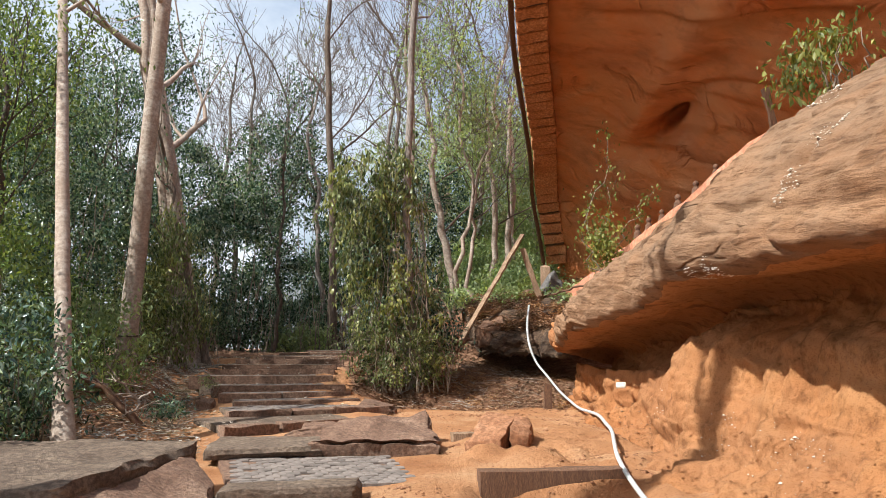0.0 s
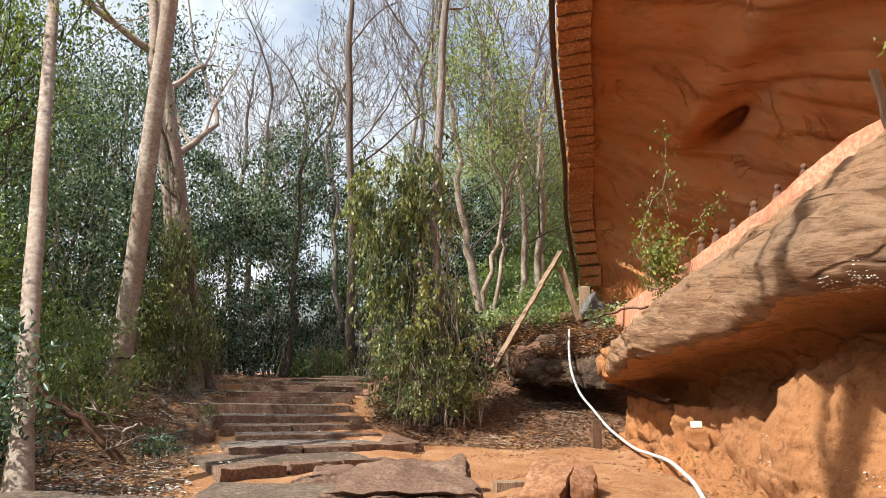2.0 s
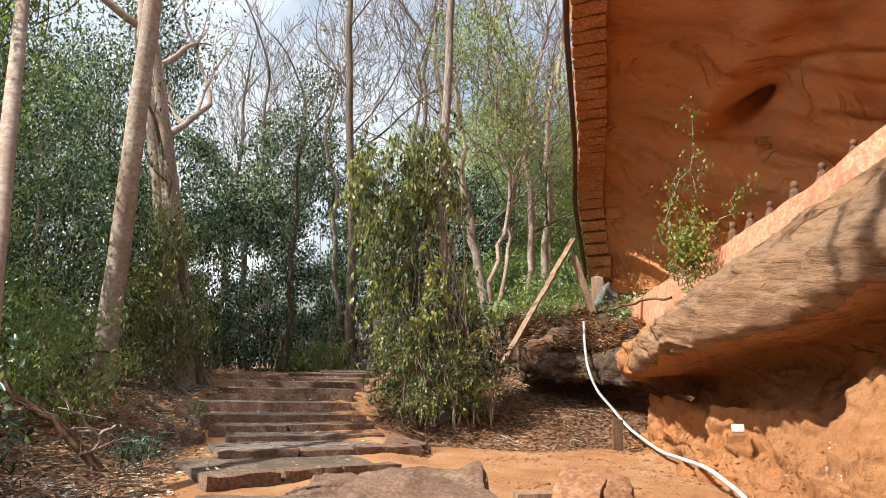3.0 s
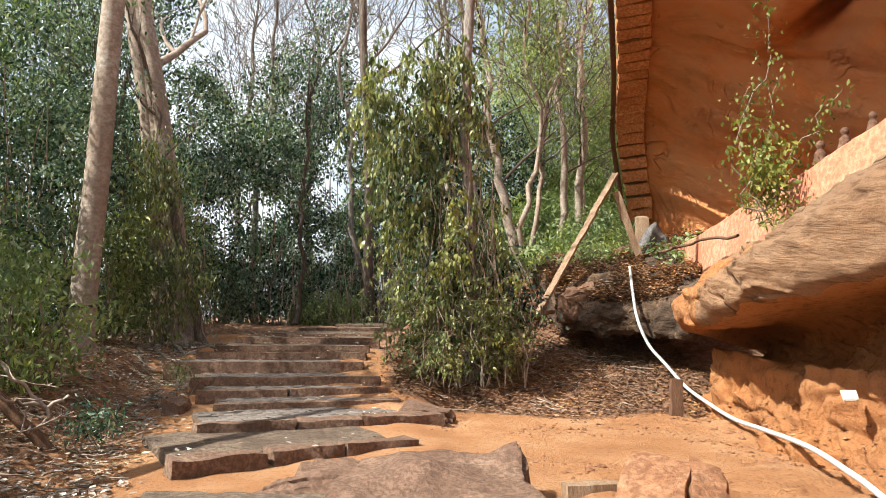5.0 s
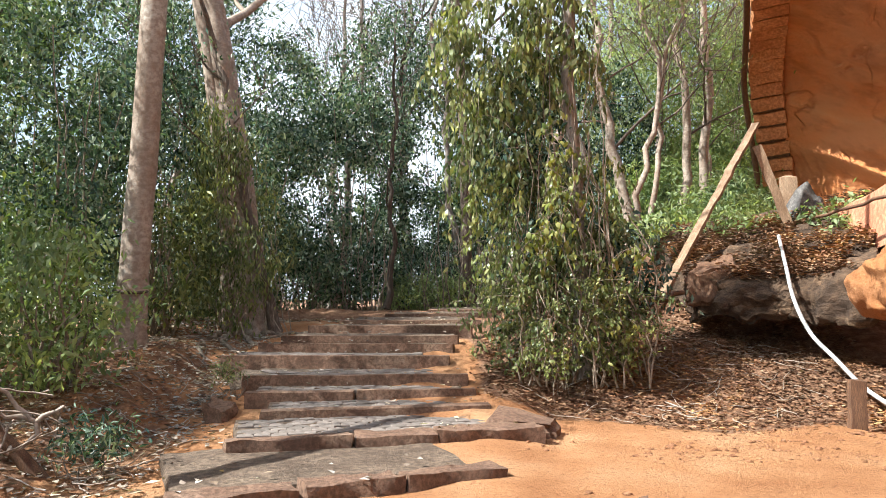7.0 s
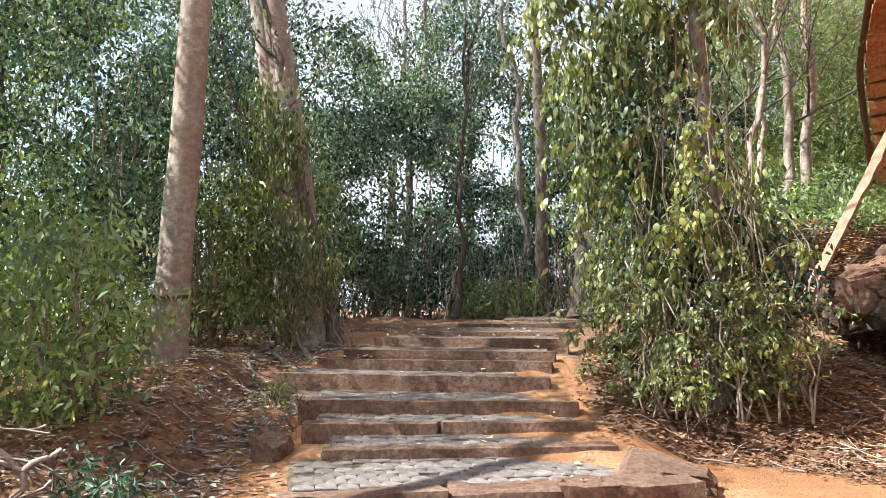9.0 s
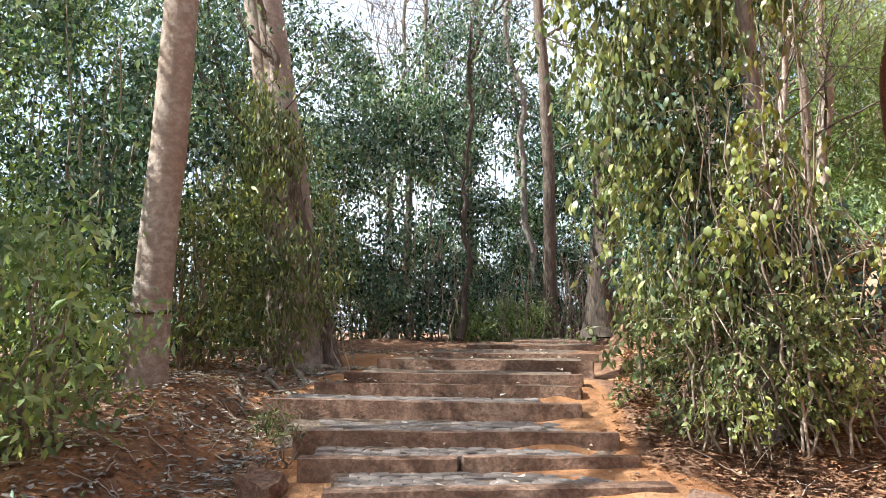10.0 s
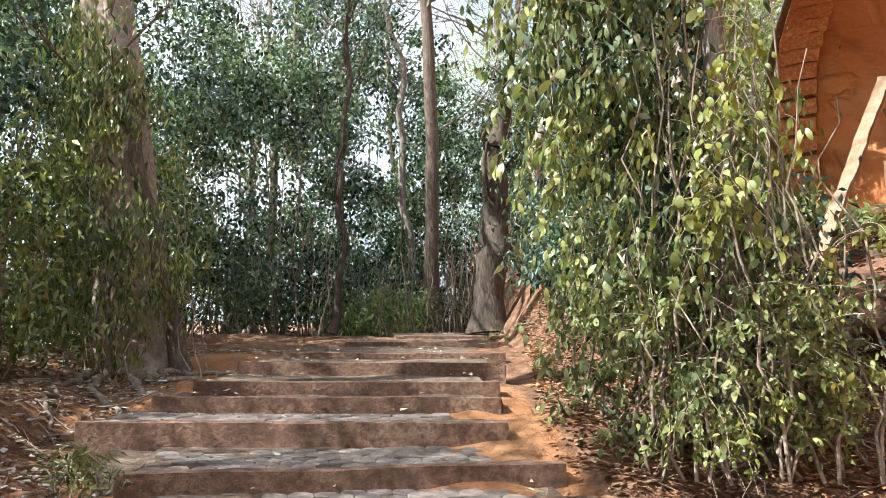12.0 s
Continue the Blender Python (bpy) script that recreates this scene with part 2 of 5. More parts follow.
GREYLEAF = leaf_mat("grey_dry_leaves", [(0.12, 0.08, 0.06), (0.29, 0.22, 0.165), (0.46, 0.39, 0.32), (0.56, 0.52, 0.46)], 0.75, 0.15)

# ground: orange sand, with leaf mould where the mask says
GROUND, nt, b = mat("orange_sand_and_leaf_mould", 0.95, 0, 0.1)
sand = ramp(nt, nz(nt, 0.9, 7, 0.6), [(0.3, (0.30, 0.135, 0.06)), (0.5, (0.40, 0.20, 0.095)), (0.72, (0.48, 0.29, 0.16))])
mould = ramp(nt, nz(nt, 7, 8, 0.7), [(0.3, (0.09, 0.05, 0.03)), (0.5, (0.21, 0.115, 0.07)), (0.68, (0.36, 0.23, 0.15))])
at = nt.nodes.new("ShaderNodeAttribute")
at.attribute_name = "litter"
edge = nt.nodes.new("ShaderNodeMath")
edge.operation = "ADD"
nt.links.new(at.outputs["Fac"], edge.inputs[0])
nt.links.new(ramp(nt, nz(nt, 3, 6, 0.7), [(0.3, (0, 0, 0)), (0.7, (0.5, 0.5, 0.5))]), edge.inputs[1])
c = mixc(nt, sand, mould, ramp(nt, edge.outputs[0], [(0.55, (0, 0, 0)), (0.8, (1, 1, 1))]))
gg = nz(nt, 25, 10, 0.75)
c = mixc(nt, c, (0.14, 0.06, 0.03), ramp(nt, gg, [(0.36, (0.6,) * 3), (0.48, (0, 0, 0))]))
nt.links.new(c, b.inputs["Base Color"])
bump(nt, b, gg, 1.0, 0.05)


# ---- mesh helpers ----
def mesh_ob(name, verts, faces, material, parent=None, label="", smooth=False):
    me = bpy.data.meshes.new(name)
    verts = np.asarray(verts, np.float32)
    if isinstance(faces, np.ndarray):
        n, k = faces.shape
        me.vertices.add(len(verts))
        me.vertices.foreach_set("co", verts.ravel())
        me.loops.add(n * k)
        me.loops.foreach_set("vertex_index", faces.astype(np.int32).ravel())
        me.polygons.add(n)
        me.polygons.foreach_set("loop_start", np.arange(0, n * k, k, dtype=np.int32))
        me.update(calc_edges=True)
    else:
        me.from_pydata(verts.tolist(), [], faces)
        me.update()
    if smooth:
        me.polygons.foreach_set("use_smooth", np.ones(len(me.polygons), bool))
    elif isinstance(faces, np.ndarray) and faces.shape[1] == 4:
        me.set_sharp_from_angle(angle=radians(28))
    me.materials.append(material)
    ob = new(name, me)
    if parent:
        ob.parent = parent
    if label:
        ob["label"] = label
    return ob


def part(name, bm, material, parent, label=""):
    me = bpy.data.meshes.new(name)
    bm.to_mesh(me)
    bm.free()
    me.materials.append(material)
    ob = new(name, me)
    ob.parent = parent
    if label:
        ob["label"] = label
    return ob


def thing(name, label, category, group="", kind="", at=(0, 0, 0)):
    ob = new(name)
    ob.location = at
    ob.empty_display_size = 0.1
    return tagged(ob, label, category, group, kind)


def grid_faces(nu, nv):
    a = np.arange(nu * nv).reshape(nu, nv)
    return np.stack([a[:-1, :-1], a[1:, :-1], a[1:, 1:], a[:-1, 1:]], -1).reshape(-1, 4)


class Geo:
    """Collects tubes into one mesh."""
    def __init__(self):
        self.v, self.f, self.n = [], [], 0

    def tube(self, pts, radii, sides=6, cap=False):
        pts, radii = np.asarray(pts, float), np.asarray(radii, float)
        tang = np.gradient(pts, axis=0)
        tang /= np.linalg.norm(tang, axis=1)[:, None] + 1e-9
        ref = np.array([0.3, 0.9, 0.1]) if abs(tang[0, 2]) > 0.7 else np.array([0, 0, 1.0])
        side = np.cross(tang, ref)
        side /= np.linalg.norm(side, axis=1)[:, None] + 1e-9
        other = np.cross(side, tang)
        ang = np.linspace(0, 2 * np.pi, sides, endpoint=False)
        ring = side[:, None, :] * np.cos(ang)[None, :, None] + other[:, None, :] * np.sin(ang)[None, :, None]
        self.v.append((pts[:, None, :] + ring * radii[:, None, None]).reshape(-1, 3))
        a = self.n + np.arange(len(pts) * sides).reshape(len(pts), sides)
        b2 = np.roll(a, -1, axis=1)
        self.f.append(np.stack([a[:-1], b2[:-1], b2[1:], a[1:]], -1).reshape(-1, 4))
        self.n += len(pts) * sides

    def ob(self, name, material, parent=None, label="", smooth=True):
        return mesh_ob(name, np.concatenate(self.v), np.concatenate(self.f), material, parent, label, smooth)


def wobble(p0, p1, n, amp, rng, sag=0.0):
    """A bent line from p0 to p1."""
    p0, p1 = np.asarray(p0, float), np.asarray(p1, float)
    t = np.linspace(0, 1, n)[:, None]
    d = np.cumsum(rng.normal(0, 1, (n, 3)), axis=0)
    d -= d[0] + (d[-1] - d[0]) * t
    d *= amp / math.sqrt(n)
    out = p0 + (p1 - p0) * t + d
    out[:, 2] -= sag * 4 * (t * (1 - t))[:, 0]
    return out


def leaf_cloud(pos, size, rng, droop=0.5, spread=0.4, wide=0.45, fold=0.25):
    """Pointed leaves with a folded midrib, one island each: verts and quads (two facets through the midrib)."""
    n = len(pos)
    d = rng.normal(0, 1, (n, 3))
    d[:, 2] -= droop * 2.2
    d /= np.linalg.norm(d, axis=1)[:, None]
    up = rng.normal(0, 1, (n, 3)) * (0.5 + spread) + np.array([0, 0, 1.0])
    s = np.cross(d, up)
    s /= np.linalg.norm(s, axis=1)[:, None] + 1e-9
    nrm = np.cross(s, d)
    L = size * rng.uniform(0.6, 1.3, n)[:, None]
    W = L * wide * 0.5
    base = np.asarray(pos)
    mid = base + d * L * 0.45 - nrm * L * fold * 0.15
    tip = base + d * L - nrm * L * fold * 0.5
    v = np.stack([base, mid + s * W + nrm * W * fold * 2, tip, mid - s * W + nrm * W * fold * 2], 1).reshape(-1, 3)
    k = np.arange(n)[:, None] * 4
    f = np.concatenate([k + np.array([[0, 1, 2]]), k + np.array([[0, 2, 3]])], 0)
    return v, f


def broad_cloud(pos, size, rng, droop=0.5, spread=0.4, wide=0.45, fold=0.25):
    """Leaves with a rounded outline and a bent tip, one island each."""
    n = len(pos)
    d = rng.normal(0, 1, (n, 3))
    d[:, 2] -= droop * 2.2
    d /= np.linalg.norm(d, axis=1)[:, None]
    up = rng.normal(0, 1, (n, 3)) * (0.5 + spread) + np.array([0, 0, 1.0])
    s = np.cross(d, up)
    s /= np.linalg.norm(s, axis=1)[:, None] + 1e-9
    nrm = np.cross(s, d)
    L = size * rng.uniform(0.5, 1.35, n)[:, None]
    W = L * wide * 0.5
    base = np.asarray(pos)
    rows = [base]
    for u, w, b in ((0.22, 0.8, 0.02), (0.5, 1.0, 0.0), (0.78, 0.55, -0.10)):
        m = base + d * L * u + nrm * L * fold * b
        rows += [m + s * W * w + nrm * W * fold * 1.5, m - s * W * w + nrm * W * fold * 1.5]
    rows.append(base + d * L - nrm * L * fold * 0.9)
    v = np.stack(rows, 1).reshape(-1, 3)
    k = np.arange(n)[:, None] * 8
    f = np.concatenate([k + np.array([q]) for q in ((0, 1, 2), (2, 1, 3), (2, 3, 4), (4, 3, 5), (4, 5, 6), (6, 5, 7))], 0)
    return v, f


def sprays(geo, centre, radii, n, per, rng, length=0.5, fall=0.5, shell=0.35, r=0.004):
    """Leaf places along drooping twigs that start inside an uneven crown; adds the twigs to geo."""
    u = rng.normal(0, 1, (n, 3))
    u /= np.linalg.norm(u, axis=1)[:, None]
    q = rng.uniform(shell, 1.0, n)[:, None] ** 0.6
    q *= (1 + 0.4 * vnoise(u * 2.4 + np.asarray(centre), int(rng.integers(1, 50))))[:, None]
    c = np.asarray(centre) + u * q * np.asarray(radii)
    out = []
    for k in range(n):
        w = u[k] * np.array([1, 1, 0.4]) + rng.normal(0, 0.35, 3)
        w /= np.linalg.norm(w)
        l = length * rng.uniform(0.6, 1.4)
        t = np.linspace(0, 1, 6)[:, None]
        line = c[k] - w * l * 0.5 + w * l * t - np.array([0, 0, 1.0]) * fall * l * t ** 2
        geo.tube(line, np.linspace(r, r * 0.5, 6), 3)
        s = rng.uniform(0.15, 1.05, per)[:, None]
        out.append(c[k] - w * l * 0.5 + w * l * s - np.array([0, 0, 1.0]) * fall * l * s ** 2 + rng.normal(0, 0.035, (per, 3)))
    return np.concatenate(out)


def leaves(name, pos, size, material, parent, rng, label="", broad=False, **kw):
    v, f = (broad_cloud if broad else leaf_cloud)(np.asarray(pos), size, rng, **kw)
    return mesh_ob(name, v, f, material, parent, label)


def clumps(centre, radii, n, per, rng, clump=0.35, shell=0.45):
    """Leaf places gathered in clumps through an uneven crown."""
    u = rng.normal(0, 1, (n, 3))
    u /= np.linalg.norm(u, axis=1)[:, None]
    r = rng.uniform(shell, 1.0, n)[:, None] ** 0.6
    r *= (1 + 0.35 * vnoise(u * 2.2 + np.asarray(centre), int(rng.integers(1, 50))))[:, None]
    c = np.asarray(centre) + u * r * np.asarray(radii)
    return (c[:, None, :] + rng.normal(0, clump, (n, per, 3)) * np.array([1, 1, 0.75])).reshape(-1, 3)


def grow(geo, start, way, length, radius, level, rng, tips, lift=0.25, kids=3, sides=6, spread=0.7, taper=0.55):
    """A limb and its branches; gathers the ends of the last ones."""
    way = np.asarray(way, float) / np.linalg.norm(way)
    n = 7 if level > 1 else 5
    pts, p, w = [np.asarray(start, float)], np.asarray(start, float), way.copy()
    for k in range(n - 1):
        w = w + rng.normal(0, 0.13, 3) + np.array([0, 0, lift * 0.12])
        w /= np.linalg.norm(w)
        p = p + w * length / (n - 1)
        pts.append(p)
    rr = np.maximum(np.linspace(radius, radius * taper, n), 0.0095)
    geo.tube(pts, rr, sides if radius > 0.03 else 4 if radius > 0.012 else 3)
    if level == 0:
        tips.append(pts[-1])
        tips.append(pts[-3])
        return
    for k in range(kids + (1 if rng.random() < 0.4 else 0)):
        i = n - 1 if k == 0 else int(rng.integers(max(1, n // 3), n))
        out = rng.normal(0, 1, 3)
        out -= w * (out @ w)
        out /= np.linalg.norm(out)
        d = (pts[min(i, n - 1)] - pts[max(i - 1, 0)])
        d = d / np.linalg.norm(d) + out * spread * rng.uniform(0.5, 1.1) * (0.35 if k == 0 else 1) + np.array([0, 0, lift * 0.6])
        grow(geo, pts[i], d, length * rng.uniform(0.5, 0.8), rr[i] * (0.85 if k == 0 else rng.uniform(0.45, 0.65)), level - 1, rng, tips, lift, kids, sides, spread, taper)


def block(corners, thick, res, rng, rough=0.02, chamfer=0.025, down=(0, 0, -1), coarse=2.5):
    """A worn slab under four top corners (front left, front right, back right, back left)."""
    c = np.asarray(corners, float)
    down = np.asarray(down, float)
    lu = max(np.linalg.norm(c[1] - c[0]), np.linalg.norm(c[2] - c[3]))
    lv = max(np.linalg.norm(c[3] - c[0]), np.linalg.norm(c[2] - c[1]))
    nu, nv, nw = (max(3, int(l / res) + 2) for l in (lu, lv, thick))
    vs, fs, n = [], [], 0
    for axis, val in ((0, 0), (0, 1), (1, 0), (1, 1), (2, 0), (2, 1)):
        dims = [nu, nv, nw]
        others = [k for k in range(3) if k != axis]
        a, b3 = (np.linspace(0, 1, dims[k]) for k in others)
        A, B = np.meshgrid(a, b3, indexing="ij")
        q = np.zeros((A.size, 3))
        q[:, others[0]], q[:, others[1]], q[:, axis] = A.ravel(), B.ravel(), val
        f = grid_faces(len(a), len(b3)) + n
        flip = (axis == 1) != (val == 0)
        fs.append(f[:, ::-1] if flip else f)
        vs.append(q)
        n += len(q)
    q, same = np.unique(np.concatenate(vs).round(6), axis=0, return_inverse=True)
    same = same.ravel()
    u, v, w = q[:, :1], q[:, 1:2], q[:, 2:]
    p = (c[0] * (1 - u) * (1 - v) + c[1] * u * (1 - v) + c[2] * u * v + c[3] * (1 - u) * v) + down * thick * w
    mid = c.mean(0) + down * thick * 0.5
    ext = ((q < 0.001) | (q > 0.999)).sum(1)
    inward = mid - p
    inward /= np.linalg.norm(inward, axis=1)[:, None] + 1e-9
    p = p + inward * (np.where(ext >= 2, chamfer, 0) * (1 + 0.8 * vnoise(p * 5, 3)))[:, None]
    sd = int(rng.integers(1, 90))
    for k in range(3):
        p[:, k] += rough * fbm(p * coarse, 4, sd + 7 * k) * (1.0 if k < 2 else 0.7)
    return p, same[np.concatenate(fs)]


# ---- ground ----
STEPS = [  # front edge left x, y, right x, y, top z, tread depth
    (-3.35, 11.95, -1.25, 13.35, 0.17, 1.75),
    (-3.70, 13.50, -1.05, 14.75, 0.25, 1.35),
    (-3.95, 14.75, -1.66, 15.60, 0.33, 0.80),
    (-4.42, 15.35, -1.90, 16.05, 0.43, 0.75),
    (-4.72, 15.90, -2.07, 16.52, 0.54, 1.10),
    (-5.50, 16.85, -2.44, 17.20, 0.70, 0.85),
    (-5.25, 17.50, -2.48, 17.75, 0.81, 0.60),
    (-5.10, 17.95, -2.50, 18.20, 0.90, 1.15),
    (-5.05, 18.90, -2.45, 19.10, 1.00, 0.90),
    (-4.85, 19.80, -2.45, 20.10, 1.05, 1.90),
    (-4.60, 21.80, -2.40, 22.20, 1.09, 1.80),
    (-4.20, 23.80, -2.30, 24.20, 1.13, 2.00),
]


def height(x, y):
    """The lie of the land: sandy flat, climbing trail, litter banks and the hillside beyond."""
    x, y = np.asarray(x, float), np.asarray(y, float)
    p = np.stack([x, y, 0 * x], -1).reshape(-1, 3)
    n1 = fbm(p * 0.9, 4, 5).reshape(x.shape)
    n2 = fbm(p * 4.0, 3, 9).reshape(x.shape)
    # trail profile under the steps
    trail = np.interp(y + 0.22 * (x + 3.3), [8, 11.5, 13.2, 14.3, 15.2, 16.2, 17.2, 18.0, 19.4, 21, 24, 32, 60], [-0.06, 0.0, 0.06, 0.14, 0.2, 0.35, 0.5, 0.72, 0.84, 0.97, 1.05, 0.92, 1.2])
    flat = 0.02 + 0.05 * sstep(9, 14, y)
    right = sstep(-1.6, -0.7, x + 0.10 * (y - 14))
    mound = 0.42 * sstep(16.3, 18.0, y) + 0.45 * sstep(18.0, 20.5, y) + 1.0 * sstep(20.0, 21.6, y) + 2.5 * sstep(22, 45, y)
    z = trail * (1 - right) + (flat + mound) * right
    left = sstep(-4.0, -4.9, x + 0.28 * (y - 13) + 0.55)
    bank = np.interp(y, [6, 9, 11.5, 13, 14.5, 17, 20, 26, 60], [0.05, 0.05, 0.02, 0.22, 0.42, 0.78, 0.98, 1.08, 1.2])
    z = z * (1 - left) + bank * left
    z = z + sstep(35, 110, y) * sstep(-2, 10, x) * 16 - sstep(-8, -25, x) * 3 - sstep(40, 80, y) * sstep(2, -6, x) * 6
    onpath = sstep(-4.6, -3.6, x) * (1 - sstep(1.6, 2.4, x)) * (1 - sstep(16, 17, y))
    z = z + n1 * (0.09 - 0.06 * onpath) + n2 * (0.025 - 0.012 * onpath)
    z = z - 0.24 * sstep(0.15, 0.5, x) * (1 - sstep(1.9, 2.3, x)) * sstep(5.5, 6.5, y) * (1 - sstep(8.15, 8.35, y))
    clods = sstep(0.1, 0.5, x) * (1 - sstep(2.2, 2.8, x)) * sstep(8.6, 9.2, y) * (1 - sstep(11.8, 13, y))
    z = z + clods * 0.16 * np.abs(fbm(p * 1.7, 4, 13).reshape(x.shape))
    return z


def spaced(lo, a, b, hi, fine, far):
    """Even spacing between a and b, widening out to lo and hi."""
    k = np.linspace(0, 1, far) ** 2.6
    return np.concatenate([(a - (a - lo) * k[1:])[::-1], np.linspace(a, b, int((b - a) / fine) + 1), b + (hi - b) * k[1:]])


gx = spaced(-500, -9, 5.5, 500, 0.075, 26)
gy = spaced(-500, 2.5, 26, 700, 0.085, 26)
GX, GY = np.meshgrid(gx, gy, indexing="ij")
GZ = height(GX, GY)
ground = mesh_ob("ground", np.stack([GX, GY, GZ], -1).reshape(-1, 3), grid_faces(len(gx), len(gy)), GROUND, smooth=True)
tagged(ground, "orange sand trail with brown leaf litter on its banks", "ground", kind="structure")


def litter_mask(x, y):
    """Where dead leaves lie: the left bank, under the middle bush, and the forest floor."""
    s = x + 0.28 * (y - 13)
    leftb = sstep(-3.7, -4.4, s)
    rightb = sstep(-2.05, -1.55, x + 0.2 * (y - 16) + 0.45 * sstep(18, 19.5, y)) * sstep(15.7, 16.6, y + 0.3 * np.sin(x * 2.1))
    far = sstep(20.5, 23, y)
    return np.clip(leftb * 0.46 + rightb + far, 0, 1)


at2 = ground.data.attributes.new("litter", "FLOAT", "POINT")
at2.data.foreach_set("value", litter_mask(GX, GY).ravel().astype(np.float32))

# ---- sandstone wall with its undercut and overhanging lobe ----
ST = [-14, 0, 4, 7.0, 8.0, 10.0, 11.3, 12.4, 13.5, 14.35, 15.3, 16.6, 18.2]
FACE = [3.8, 3.9, 3.8, 3.62, 3.5, 3.2, 3.2, 3.15, 3.0, 2.95, 2.95, 3.0, 3.2]      # x of the lower face
LIPX = [3.2, 3.2, 3.1, 2.80, 2.70, 2.66, 2.42, 2.24, 2.18, 2.20, 2.26, 2.40, 2.80]     # underside lip of the lobe
LIPZ = [2.1, 2.1, 2.1, 2.14, 2.14, 1.93, 1.80, 1.66, 1.48, 1.42, 1.34, 1.24, 1.15]
RIMX = [4.6, 4.5, 4.5, 4.7, 4.7, 4.25, 4.05, 3.85, 3.6, 3.42, 3.36, 3.3, 3.2]
RIMZ = [4.2, 4.1, 4.1, 4.30, 4.38, 3.92, 3.56, 3.2, 2.84, 2.66, 2.56, 2.42, 2.25]
wy = np.concatenate([np.linspace(-14, 3, 40)[:-1], np.linspace(3, 18.2, 400)])
S = spline(ST, np.stack([FACE, LIPX, LIPZ, RIMX, RIMZ], 1), wy)
fx, lx, lz, rx_, rz_ = S.T
g0 = 0.02 + 0.0 * wy
fk = 1.0 - 0.6 * sstep(9.0, 12.5, wy)
prof = np.stack([  # (x, z) stations from foot to behind the rim
    np.stack([fx - 1.25 * fk, g0 - 0.12], 1),
    np.stack([fx - 0.80 * fk, g0 + 0.12], 1),
    np.stack([fx - 0.42 * fk, g0 + 0.52], 1),
    np.stack([fx - 0.10, g0 + 0.95], 1),
    np.stack([fx + 0.12, lz - 0.66], 1),
    np.stack([fx + 0.45, lz - 0.40], 1),
    np.stack([fx + 0.62, lz - 0.12], 1),
    np.stack([fx + 0.20, lz + 0.06], 1),
    np.stack([lx, lz], 1),
    np.stack([lx - 0.10, lz + 0.40], 1),
    np.stack([lx + 0.22 * (rx_ - lx), lz + 0.53 * (rz_ - lz)], 1),
    np.stack([lx + 0.60 * (rx_ - lx), lz + 0.83 * (rz_ - lz)], 1),
    np.stack([rx_, rz_], 1),
    np.stack([rx_ + 0.8, rz_ + 0.05], 1),
    np.stack([rx_ + 5.5, rz_ - 0.2], 1),
], 1)
pk = np.array([0, 1, 2, 3, 4, 5, 6, 7, 8, 9, 10.4, 11.8, 13, 14, 16])
pu = np.concatenate([np.linspace(0, 14, 230), np.linspace(14, 16, 8)[1:]])
V = np.zeros((len(wy), len(pu), 3))
for i in range(len(wy)):
    V[i, :, 1] = wy[i]
    V[i, :, ::2] = spline(pk, prof[i], pu)
P = V.reshape(-1, 3)
# the end of the lobe rounds back into the bank
endf = sstep(16.9, 18.2, P[:, 1])
P[:, 0] += endf * 1.3
P[:, 2] = P[:, 2] * (1 - 0.25 * endf)
dn = fbm(P * np.array([0.6, 0.5, 0.9]), 5, 21)
tiltz = P - np.outer(P[:, 1] * 0.10, [0, 0, 1.0])
bed = fbm(tiltz * np.array([0.6, 0.22, 6.5]), 4, 31)
crack = np.clip(0.12 - np.abs(vnoise(P * np.array([0.7, 0.9, 2.2]), 41)), 0, 1)
low_zone = np.tile((pu < 6.0), len(wy))
rills = (vnoise(P * np.array([1.0, 3.0, 0.4]), 44) + 0.6 * vnoise(P * np.array([2.0, 7.5, 0.9]), 45) + 0.4 * vnoise(P * np.array([4.0, 15.0, 3.0]), 46)) * sstep(0.15, 0.5, P[:, 2]) * low_zone
buttress = np.exp(-((P[:, 1] - 9.7) / 0.75) ** 2) * sstep(0.2, 0.7, P[:, 2]) * low_zone + 0.6 * np.exp(-((P[:, 1] - 13.0) / 0.5) ** 2) * sstep(0.2, 0.6, P[:, 2]) * low_zone
foot = sstep(0.9, 0.3, P[:, 2]) * fbm(P * 3.0, 4, 51)
shelfy = np.abs(vnoise(tiltz * np.array([0.4, 0.2, 3.6]) + 0.2 * dn[:, None], 33))
fine = fbm(P * np.array([4.0, 3.0, 9.0]), 4, 36, 0.6)
P[:, 0] -= 0.10 * dn + 0.04 * bed - 0.6 * crack + 0.10 * rills + 0.24 * buttress + 0.14 * foot + 0.05 * shelfy + 0.025 * fine
P[:, 2] += 0.07 * rills * sstep(0.8, 1.2, P[:, 2])
P[:, 2] += 0.05 * dn + 0.03 * bed + 0.10 * foot + 0.02 * fine
P[:, 1] += 0.06 * fbm(P * 1.1, 3, 61)
rock_wall = mesh_ob("rock_wall", P, grid_faces(len(wy), len(pu)), ROCK, smooth=True)
rock_wall.data.materials.append(WALLROCK)
nose = 15.1 + 0.5 * vnoise(np.stack([0 * wy[:-1], wy[:-1], 0 * wy[:-1]], 1), 12)
# orange rock runs on to the lip; its colour there imitates bounced light
low_band = np.tile((pu[:-1] < 8.0), len(wy) - 1) | (np.repeat(wy[:-1] > nose, len(pu) - 1) & np.tile(pu[:-1] < 12.0, len(wy) - 1))
rock_wall.data.polygons.foreach_set("material_index", low_band.astype(np.int32))
tagged(rock_wall, "orange sandstone wall, undercut below a rounded grey-crusted lobe", "rock wall", kind="structure")

